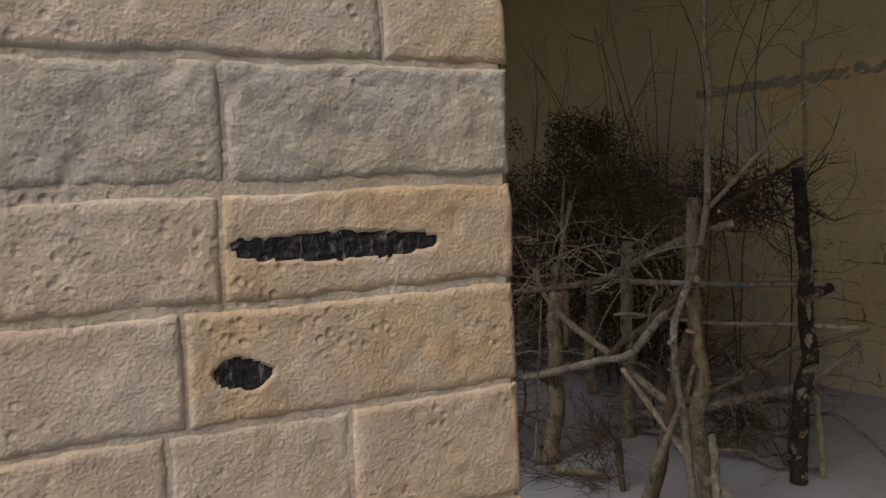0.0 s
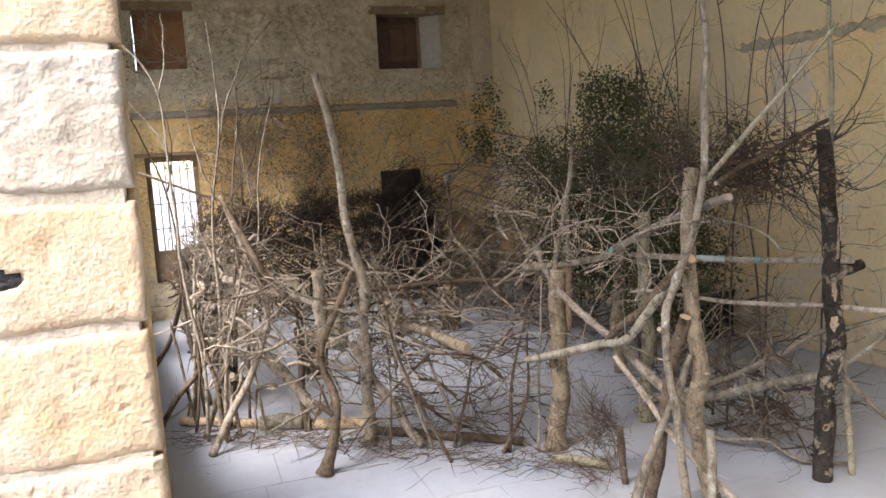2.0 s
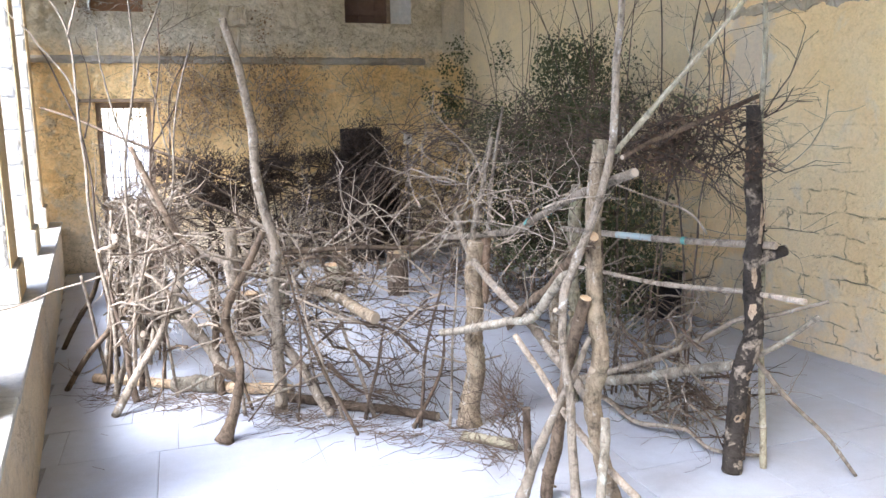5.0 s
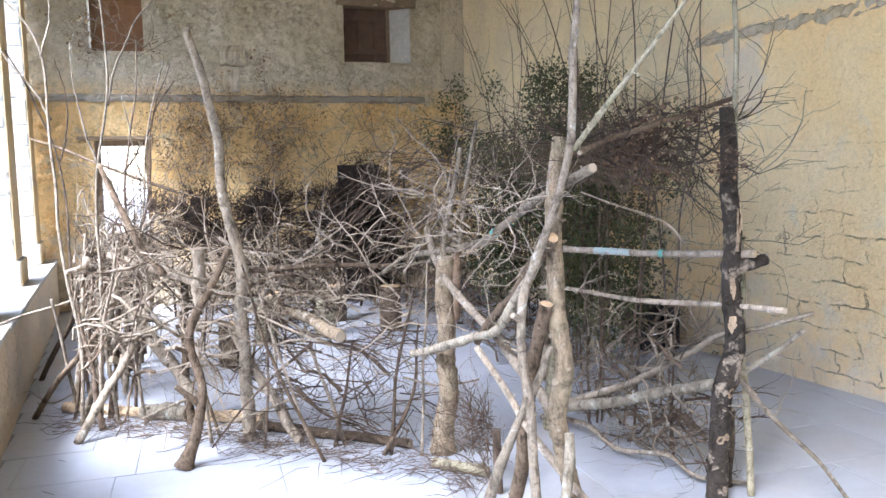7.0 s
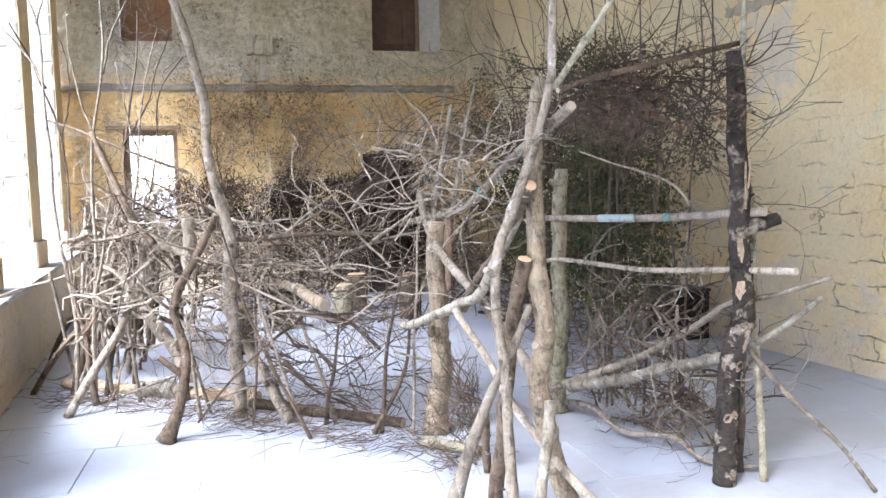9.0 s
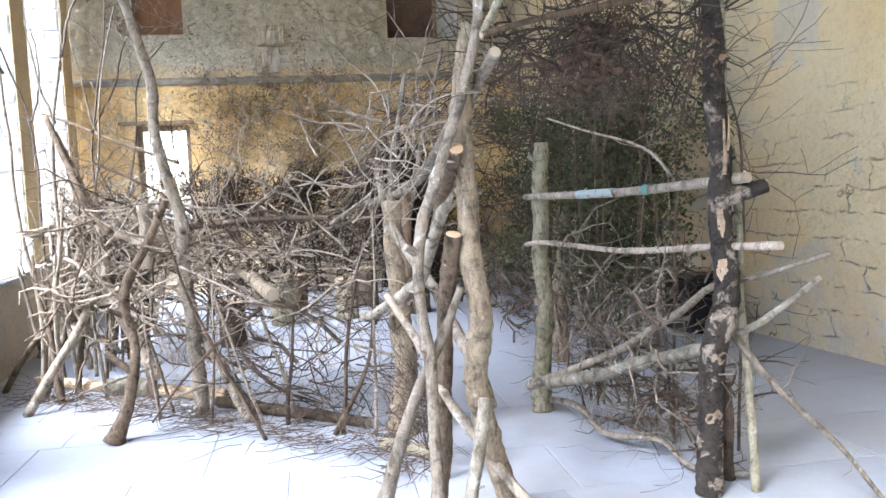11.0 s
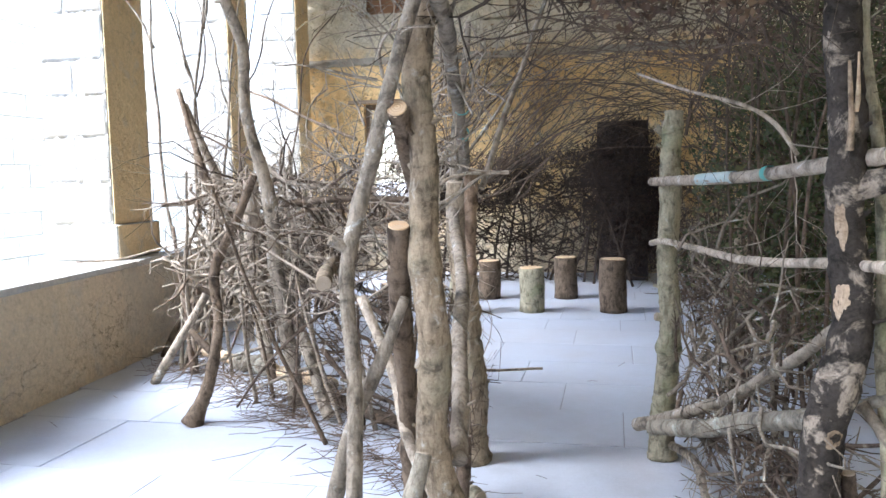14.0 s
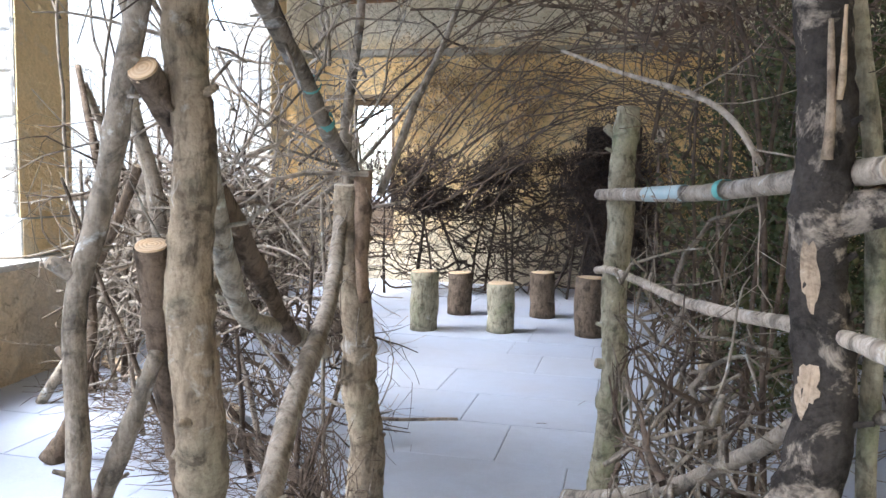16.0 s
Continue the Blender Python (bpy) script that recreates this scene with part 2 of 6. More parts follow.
def bark_material(name, base, dark, pale, stripe=1.0, patch=0.62, moss=None, size=14):
    """Bark with lengthwise grain, darker furrows and pale peeled or lichen patches."""
    m, n, l, b = mat_base(name, 0.9)
    p = world_pos(n)
    rnd = n.new("ShaderNodeObjectInfo").outputs["Random"]
    sq = n.new("ShaderNodeVectorMath")
    sq.operation = "MULTIPLY"
    sq.inputs[1].default_value = (1, 1, 0.25 if stripe > 0 else 1)
    l.new(p, sq.inputs[0])
    grain = noise_node(n, l, 60, 6, 0.65, sq.outputs[0])
    mid = noise_node(n, l, size, 6, 0.65, p, 0.5)
    blot = noise_node(n, l, 22, 5, 0.6, sq.outputs[0], 0.8)
    big = noise_node(n, l, 5, 5, 0.6, p, 0.4)
    c = mix(n, l, ramp(n, l, grain, [(0.22, 0.0), (0.5, 1.0)]), dark, base)
    c = mix(n, l, ramp(n, l, mid, [(patch, 0.0), (patch + 0.07, 0.9)]), c, pale)
    c = mix(n, l, ramp(n, l, blot, [(0.56, 0.0), (0.66, 0.7)]), c, dark)
    if moss is not None:
        c = mix(n, l, ramp(n, l, big, [(0.52, 0.0), (0.66, 0.75)]), c, moss)
    b.inputs["Specular IOR Level"].default_value = 0.1
    patchy = noise_node(n, l, 15, 6, 0.65, p, 0.6)
    c = mix(n, l, 1.0, c, ramp(n, l, patchy, [(0.36, 0.45), (0.46, 0.92), (0.6, 1.15)]), "MULTIPLY")
    crust = noise_node(n, l, 95, 7, 0.75, p, 0.4)
    c = mix(n, l, 1.0, c, ramp(n, l, crust, [(0.36, 0.74), (0.52, 1.0), (0.7, 1.1)]), "MULTIPLY")
    scab = n.new("ShaderNodeTexVoronoi")
    scab.inputs["Scale"].default_value = 20
    l.new(sq.outputs[0], scab.inputs["Vector"])
    dots = math_node(n, l, "MULTIPLY", ramp(n, l, scab.outputs["Distance"], [(0.14, 0.8), (0.3, 0.0)]), ramp(n, l, noise_node(n, l, 6, 4, 0.6, p), [(0.45, 0.0), (0.56, 1.0)]))
    c = mix(n, l, dots, c, dark)
    tone = n.new("ShaderNodeMapRange")
    tone.inputs["To Min"].default_value, tone.inputs["To Max"].default_value = 0.75, 1.2
    l.new(rnd, tone.inputs["Value"])
    c = mix(n, l, 1.0, c, tone.outputs[0], "MULTIPLY")
    l.new(c, b.inputs["Base Color"])
    bump(n, l, b, [(mid, 0.7, 0.014), (blot, 0.5, 0.008), (crust, 0.8, 0.006), (grain, 0.8, 0.006)])
    return m


M_GREY = bark_material("grey_bark", (0.34, 0.285, 0.215), (0.13, 0.105, 0.075), (0.6, 0.58, 0.52), 1, 0.6)
M_BROWN = bark_material("brown_bark", (0.165, 0.122, 0.084), (0.06, 0.044, 0.03), (0.44, 0.38, 0.3), 1, 0.66)
M_OLIVE = bark_material("olive_smooth_bark", (0.36, 0.32, 0.22), (0.16, 0.14, 0.09), (0.5, 0.46, 0.37), 1, 0.62, (0.24, 0.25, 0.14))
M_TAN = bark_material("tan_smooth_bark", (0.35, 0.275, 0.185), (0.14, 0.105, 0.07), (0.5, 0.45, 0.37), 1, 0.58, (0.3, 0.26, 0.17))
M_BIRCH = bark_material("dark_flaking_bark", (0.06, 0.05, 0.04), (0.035, 0.03, 0.025), (0.4, 0.33, 0.25), 0, 0.55, None, 9)
M_LICHEN = bark_material("lichen_bark", (0.34, 0.3, 0.23), (0.16, 0.13, 0.09), (0.48, 0.49, 0.41), 1, 0.57)
M_TWIG = bark_material("dry_twig_bark", (0.165, 0.122, 0.088), (0.06, 0.044, 0.032), (0.46, 0.4, 0.33), 1, 0.62)
M_PALETWIG = bark_material("bleached_twig_bark", (0.43, 0.36, 0.275), (0.22, 0.17, 0.12), (0.62, 0.58, 0.5), 1, 0.6)
M_DARKTWIG = bark_material("dark_twig_bark", (0.1, 0.075, 0.055), (0.04, 0.03, 0.025), (0.16, 0.12, 0.09), 1, 0.66)
M_PEELED = bark_material("bare_wood", (0.62, 0.47, 0.3), (0.5, 0.34, 0.2), (0.66, 0.55, 0.4), 1, 0.62)


def cut_material(name, light, dark):
    m, n, l, b = mat_base(name, 0.8)
    oc = objcoord(n)
    g = n.new("ShaderNodeTexWave")
    g.wave_type, g.rings_direction = "RINGS", "SPHERICAL"
    g.inputs["Scale"].default_value, g.inputs["Distortion"].default_value, g.inputs["Detail"].default_value = 45, 2.5, 3
    l.new(oc, g.inputs["Vector"])
    c = mix(n, l, g.outputs["Fac"], light, dark)
    c = mix(n, l, ramp(n, l, noise_node(n, l, 25, 5, 0.6, oc), [(0.35, 0.0), (0.7, 0.5)]), c, (0.46, 0.38, 0.28))
    l.new(c, b.inputs["Base Color"])
    bump(n, l, b, [(g.outputs["Fac"], 0.3, 0.003)])
    return m


M_CUT = cut_material("fresh_cut_wood", (0.66, 0.47, 0.28), (0.55, 0.36, 0.19))
M_OLDCUT = cut_material("greyed_cut_wood", (0.4, 0.33, 0.24), (0.33, 0.26, 0.18))
M_SCAR = bark_material("weathered_bare_patch", (0.4, 0.3, 0.2), (0.24, 0.17, 0.11), (0.46, 0.37, 0.27), 1, 0.58)
M_TORN = bark_material("rusty_torn_wood", (0.3, 0.21, 0.14), (0.13, 0.09, 0.06), (0.38, 0.29, 0.2), 1, 0.6)


def simple(name, a, c2, scale=12, rough=0.8, bumpd=0.004):
    m, n, l, b = mat_base(name, rough)
    p = world_pos(n)
    f = noise_node(n, l, scale, 7, 0.65, p)
    l.new(mix(n, l, ramp(n, l, f, [(0.3, 0.0), (0.7, 1.0)]), a, c2), b.inputs["Base Color"])
    bump(n, l, b, [(noise_node(n, l, scale * 5, 5, 0.6, p), 0.4, bumpd)])
    return m


def leaf_material(name, a, c2, c3):
    m, n, l, b = mat_base(name, 0.6)
    r = n.new("ShaderNodeNewGeometry").outputs["Random Per Island"]
    c = ramp(n, l, r, [(0.0, a), (0.55, c2), (1.0, c3)])
    l.new(c, b.inputs["Base Color"])
    return m


M_LEAF = leaf_material("evergreen_leaf", (0.045, 0.06, 0.02), (0.08, 0.095, 0.035), (0.12, 0.11, 0.045))
M_DEADLEAF = leaf_material("withered_leaf", (0.06, 0.035, 0.02), (0.11, 0.065, 0.04), (0.2, 0.13, 0.07))
M_NEEDLE = leaf_material("dead_conifer_needle", (0.03, 0.021, 0.016), (0.06, 0.041, 0.03), (0.11, 0.075, 0.05))
M_BUD = leaf_material("brown_bud", (0.2, 0.12, 0.06), (0.3, 0.19, 0.09), (0.38, 0.27, 0.14))
M_SHUTTER = simple("dark_shutter_wood", (0.09, 0.055, 0.04), (0.16, 0.1, 0.07), 9, 0.7)
M_RUST = simple("rusty_brown_board", (0.24, 0.12, 0.06), (0.34, 0.18, 0.09), 7, 0.85)
M_LINTEL = simple("aged_lintel_wood", (0.2, 0.14, 0.09), (0.3, 0.22, 0.14), 10, 0.85)
M_IRON = simple("painted_iron_bar", (0.3, 0.28, 0.26), (0.42, 0.38, 0.34), 20, 0.6)
M_BLACK = simple("black_painted_box", (0.012, 0.012, 0.014), (0.02, 0.02, 0.022), 8, 0.45, 0.001)
M_BACKING = simple("black_backing_sheet", (0.03, 0.024, 0.02), (0.045, 0.036, 0.03), 8, 0.9, 0.001)
def vein_material():
    m, n, l, b = mat_base("charred_flint", 0.5)
    p = world_pos(n)
    sq = n.new("ShaderNodeVectorMath")
    sq.operation = "MULTIPLY"
    sq.inputs[1].default_value = (1, 1, 0.22)
    l.new(p, sq.inputs[0])
    streak = noise_node(n, l, 120, 5, 0.6, sq.outputs[0])
    c = mix(n, l, ramp(n, l, streak, [(0.54, 0.0), (0.68, 0.8)]), (0.022, 0.022, 0.024), (0.26, 0.245, 0.225))
    l.new(c, b.inputs["Base Color"])
    bump(n, l, b, [(streak, 0.8, 0.006), (noise_node(n, l, 60, 5, 0.6, p), 0.8, 0.01)])
    return m


M_VEIN = vein_material()
M_TAPE = simple("green_tie_tape", (0.1, 0.32, 0.27), (0.16, 0.4, 0.34), 10, 0.5, 0.001)
M_BLUE = simple("pale_blue_paint", (0.3, 0.42, 0.42), (0.44, 0.46, 0.42), 25, 0.7, 0.002)
M_CEIL = simple("unseen_pale_ceiling", (0.62, 0.56, 0.46), (0.72, 0.66, 0.55), 3, 0.95, 0.01)
M_GROUND = simple("courtyard_gravel", (0.4, 0.37, 0.32), (0.5, 0.47, 0.42), 6, 0.95, 0.02)
M_BIRDBOX = simple("weathered_birdhouse_wood", (0.45, 0.38, 0.28), (0.56, 0.49, 0.38), 18, 0.85)
M_HOLE_SHADE = simple("hole_shade_black", (0.01, 0.009, 0.008), (0.015, 0.013, 0.012), 8, 0.9, 0.001)


# ---- mesh helpers ----
class Buf:
    """Vertices and faces gathered for one mesh."""

    def __init__(self):
        self.v, self.f = [], []

    def quad(self, a, b, c, d):
        i = len(self.v)
        self.v += [tuple(a), tuple(b), tuple(c), tuple(d)]
        self.f.append((i, i + 1, i + 2, i + 3))

    def tube(self, pts, radii, sides=5, cap=True, wob=0.0, rng=None):
        """A tapered round stem along pts."""
        pts = np.asarray(pts, float)
        n = len(pts)
        tan = np.gradient(pts, axis=0)
        tan /= np.linalg.norm(tan, axis=1)[:, None] + 1e-9
        ref = np.array((0.31, 0.17, 0.93)) if abs(tan[0][2]) < 0.8 else np.array((0.95, 0.2, 0.1))
        i0 = len(self.v)
        ang = np.arange(sides) * 2 * math.pi / sides
        u = np.cross(tan[0], ref)
        for k in range(n):
            u = u - tan[k] * np.dot(u, tan[k])
            u /= np.linalg.norm(u) + 1e-9
            w = np.cross(tan[k], u)
            rr = np.full(sides, radii[k])
            if wob and rng is not None:
                rr = rr * (1 + wob * rng.standard_normal(sides))
            ring = pts[k] + np.outer(np.cos(ang) * rr, u) + np.outer(np.sin(ang) * rr, w)
            self.v += [tuple(p) for p in ring]
        for k in range(n - 1):
            a, b = i0 + k * sides, i0 + (k + 1) * sides
            for s in range(sides):
                t = (s + 1) % sides
                self.f.append((a + s, a + t, b + t, b + s))
        if cap:
            self.f.append(tuple(range(i0 + sides - 1, i0 - 1, -1)))
            self.f.append(tuple(range(i0 + (n - 1) * sides, i0 + n * sides)))

    def leaf(self, p, d, up, size, width=0.42):
        p, d, up = np.asarray(p, float), np.asarray(d, float), np.asarray(up, float)
        s = np.cross(d, up)
        s /= np.linalg.norm(s) + 1e-9
        nrm = np.cross(s, d)
        i = len(self.v)
        self.v += [tuple(p), tuple(p + d * size * 0.5 + s * size * width + nrm * size * 0.08),
                   tuple(p + d * size), tuple(p + d * size * 0.5 - s * size * width + nrm * size * 0.08)]
        self.f += [(i, i + 1, i + 2), (i, i + 2, i + 3)]

    def box(self, lo, hi):
        x0, y0, z0 = lo
        x1, y1, z1 = hi
        i = len(self.v)
        self.v += [(x0, y0, z0), (x1, y0, z0), (x1, y1, z0), (x0, y1, z0), (x0, y0, z1), (x1, y0, z1), (x1, y1, z1), (x0, y1, z1)]
        self.f += [tuple(i + k for k in q) for q in ((3, 2, 1, 0), (4, 5, 6, 7), (0, 1, 5, 4), (1, 2, 6, 5), (2, 3, 7, 6), (3, 0, 4, 7))]

    def prism(self, plan, z0, z1):
        i, n = len(self.v), len(plan)
        self.v += [(x, y, z0) for x, y in plan] + [(x, y, z1) for x, y in plan]
        self.f += [tuple(range(i + n - 1, i - 1, -1)), tuple(range(i + n, i + 2 * n))]
        for k in range(n):
            self.f.append((i + k, i + (k + 1) % n, i + n + (k + 1) % n, i + n + k))

    def mesh(self, name, material, smooth=False):
        me = bpy.data.meshes.new(name)
        me.from_pydata(self.v, [], self.f)
        me.materials.append(material)
        if smooth:
            me.polygons.foreach_set("use_smooth", [True] * len(me.polygons))
        me.update()
        return me


def bevelled(name, buf, material, width=0.01, segments=2):
    bm = bmesh.new()
    bm.from_mesh(buf.mesh(name + "_raw", material))
    bmesh.ops.remove_doubles(bm, verts=bm.verts, dist=1e-5)
    bmesh.ops.recalc_face_normals(bm, faces=bm.faces)
    bmesh.ops.bevel(bm, geom=list(bm.edges), offset=width, segments=segments, affect="EDGES", profile=0.6)
    me = bpy.data.meshes.new(name)
    bm.to_mesh(me)
    bm.free()
    me.materials.append(material)
    return me


def part(name, mesh, parent=None, label="", at=None):
    ob = new(name, mesh)
    if at is not None:
        ob.location = at
    if parent is not None:
        ob.parent = parent
    if label:
        tagged(ob, label=label)
    return ob


def spline(pts, step=0.04):
    """Points along a smooth curve through pts."""
    p = [Vector(q) for q in pts]
    p = [p[0] * 2 - p[1]] + p + [p[-1] * 2 - p[-2]]
    out = []
    for i in range(1, len(p) - 2):
        a, b, c, d = p[i - 1:i + 3]
        n = max(2, int((c - b).length / step))
        for k in range(n):
            t = k / n
            out.append(0.5 * (2 * b + (c - a) * t + (2 * a - 5 * b + 4 * c - d) * t * t + (3 * b - a - 3 * c + d) * t ** 3))
    out.append(p[-2])
    return np.array([tuple(v) for v in out])


def unit(v):
    v = np.asarray(v, float)
    return v / (np.linalg.norm(v) + 1e-9)


def twig(buf, rng, p, d, length, r, depth=1, kink=0.25, lift=0.0, shoots=4, sides=4, tips=None):
    """A crooked thin shoot with side shoots. tips gathers the end points."""
    n = max(3, int(length / 0.09) + 2)
    step = length / (n - 1)
    pts, d = [np.array(p, float)], unit(d)
    for _ in range(n - 1):
        d = unit(d + rng.normal(0, kink * (1.5 if rng.random() < 0.22 else 0.6), 3) + np.array((0, 0, lift)) * 0.15)
        q = pts[-1] + d * step
        if q[2] < 0.012:
            q[2], d[2] = 0.012, abs(d[2]) * 0.2
        if q[2] > 0.25 and q[1] < 11.0 and q[0] < 1.82 - 0.098 * q[1]:
            break
        if q[2] > 0.05 and ((3.87 < q[0] < 4.5 and 3.4 < q[1] < 7.0 and q[2] < 1.75) or (3.7 < q[0] < 4.42 and 4.25 < q[1] < 7.0 and q[2] < 1.62) or (2.0 < q[0] < 4.75 and 6.75 < q[1] < 10.9 and q[2] < 1.65)):
            break
        pts.append(q)
    n = len(pts)
    if n < 3:
        return pts
    radii = np.linspace(r, max(0.0012, r * 0.3), n)
    buf.tube(pts, radii, sides, cap=False)
    if tips is not None:
        tips.append((pts[-1], d))
    if depth > 0:
        for _ in range(shoots):
            k = int(rng.integers(1, n))
            dd = unit(pts[k] - pts[k - 1])
            side = unit(np.cross(dd, rng.normal(0, 1, 3)))
            twig(buf, rng, pts[k], dd * 0.8 + side * 0.75, length * rng.uniform(0.25, 0.5), radii[k] * 0.6, depth - 1, kink, lift,
                 max(2, shoots - 1), 3, tips)
    return pts


def limb(name, pts, r0, r1, material, label, category="branch", group="branches of the stick shelter", cuts=(True, True),
         shoots=0, seed=1, flare=0.0, knots=3, stubs=(), shoot_len=0.5, sides=12, fresh=False):
    """One branch or post: a crooked tapered stem with knots, sawn ends, stubs and side shoots."""
    rng = np.random.default_rng(seed)
    base = np.array(pts[0], float)
    thick = r0 > 0.028
    sides = 20 if thick else sides
    c = spline(pts, 0.018 if thick else 0.035) - base
    n = len(c)
    s = np.linspace(0, 1, n)
    rad = r0 + (r1 - r0) * s
    amp = min(0.018, r0 * 0.4)
    ph = rng.uniform(0, 6.28, 8)
    total = np.sum(np.linalg.norm(np.diff(c, axis=0), axis=1))
    for a in range(3):
        c[:, 0] += amp * np.sin(s * total * (5 + 4 * a) + ph[a]) * (s * (1 - s) * 4) / (a + 1)
        c[:, 1] += amp * np.sin(s * total * (6 + 5 * a) + ph[a + 3]) * (s * (1 - s) * 4) / (a + 1)
    rad = rad * (1 + 0.035 * np.sin(s * total * 6 + ph[7]) + 0.018 * rng.standard_normal(n))
    if flare:
        rad = rad * (1 + flare * np.exp(-s * total / 0.09))
    for _ in range(knots):
        k = rng.uniform(0.08, 0.95)
        rad = rad * (1 + 0.13 * np.exp(-((s - k) * total / 0.03) ** 2))
    buf = Buf()
    buf.tube(c, rad, sides, True, 0.034 if thick else 0.025, rng)
    ob = part(name, buf.mesh(name, material, True), at=base)
    tagged(ob, label, category, group)
    for end, use in ((0, cuts[0]), (n - 1, cuts[1])):
        if use and rad[end] > 0.012:
            d = unit(c[1] - c[0]) * -1 if end == 0 else unit(c[-1] - c[-2])
            e = Buf()
            e.tube([c[end] - d * 0.006 - c[end], d * 0.004], [rad[end] * 0.97, rad[end] * 0.9], sides)
            part("cut_end", e.mesh("cut_end", M_CUT if fresh else M_OLDCUT), ob, "pale sawn wood end grain" if fresh else "weathered grey sawn end", c[end])
    for where, length, ratio, direction in stubs:
        k = int(where * (n - 1))
        e = Buf()
        d = unit(direction)
        line = [c[k] + d * length * t for t in np.linspace(0, 1, 6)]
        e.tube(line, np.linspace(rad[k] * ratio * 1.25, rad[k] * ratio, 6), 9, True, 0.05, rng)
        stub = part("stub", e.mesh("stub", material, True), ob)
        e = Buf()
        e.tube([d * -0.004, d * 0.005], [rad[k] * ratio * 0.96, rad[k] * ratio * 0.9], 9)
        part("cut_end", e.mesh("cut_end", M_OLDCUT), stub, "weathered grey sawn end", line[-1])
    if r0 > 0.02:
        for _ in range(max(2, int(total * 4))):
            k = int(rng.uniform(0.05, 0.97) * (n - 1))
            dd = unit(c[min(k + 1, n - 1)] - c[max(k - 1, 0)])
            side = unit(np.cross(dd, rng.normal(0, 1, 3)))
            e = Buf()
            ln, rr = rad[k] + rng.uniform(0.004, 0.03), rad[k] * rng.uniform(0.12, 0.3)
            e.tube([c[k] + side * rad[k] * 0.5, c[k] + side * rad[k] + dd * 0.004, c[k] + side * ln + dd * 0.012], [rr * 1.7, rr, rr * 0.7], 6)
            part("knot", e.mesh("knot", material, True), ob)
    if shoots:
        for _ in range(shoots):
            k = int(rng.uniform(0.25, 1.0) * (n - 1))
            e = Buf()
            dd = unit(c[min(k + 1, n - 1)] - c[max(k - 1, 0)])
            side = unit(np.cross(dd, rng.normal(0, 1, 3)))
            twig(e, rng, c[k] + base, dd * 0.7 + side, shoot_len * rng.uniform(0.5, 1.3), max(0.0025, rad[k] * 0.25), 1, 0.36, 0.3, 3)
            if not e.v:
                continue
            e.v = [(x - base[0], y - base[1], z - base[2]) for x, y, z in e.v]
            part("side_shoot", e.mesh("side_shoot", material, True), ob)
    return ob


def scar(parent, at, normal, w, h, material, seed):
    """A thin torn patch of bare wood lying on a stem."""
    rng = np.random.default_rng(seed)
    nrm = unit(normal)
    s = unit(np.cross((0, 0, 1), nrm))
    q = Buf()
    ring = []
    ph = rng.uniform(0, 6.28, 3)
    for k in range(28):
        a = k * 2 * math.pi / 28
        f = 0.85 + 0.16 * math.sin(2 * a + ph[0]) + 0.12 * math.sin(5 * a + ph[1]) + 0.06 * rng.standard_normal()
        ring.append(np.array(at) + s * math.cos(a) * w * f + np.array((0, 0, math.sin(a) * h * f)) - nrm * 0.35 * w * math.cos(a) ** 2)
    mid = np.array(at) + nrm * 0.003
    base = np.array(parent.location)
    stem = np.array([v.co for v in parent.data.vertices]).reshape(-1, 20, 3)
    axis = stem.mean(axis=1)
    girth = np.linalg.norm(stem - axis[:, None], axis=2).mean(axis=1)

    def on_bark(p):
        p = np.asarray(p, float) - base
        c = np.array([np.interp(p[2], axis[:, 2], axis[:, k]) for k in range(2)])
        d = unit(p[:2] - c)
        r = np.interp(p[2], axis[:, 2], girth) * 1.02 + 0.0025
        return (c[0] + d[0] * r, c[1] + d[1] * r, p[2])

    q.v = [on_bark(mid)] + [on_bark(p) for p in ring]
    q.f = [(0, 1 + k, 1 + (k + 1) % 28) for k in range(28)]
    part("bare_scar", q.mesh("bare_scar", material), parent, "pale torn patch without bark")


def stuff(name, buf, material, label, category, smooth=True):
    return tagged(part(name, buf.mesh(name, material, smooth)), label, category, kind="stuff")


# ---- gallery plan ----


def par_x(y):
    return 1.36 - 0.098 * y


def wall_x(y):
    return 7.72 - 0.112 * y


BACK_Y, CEIL_Z = 12.5, 5.6
PIER_TOP = 4.848 - 0.77


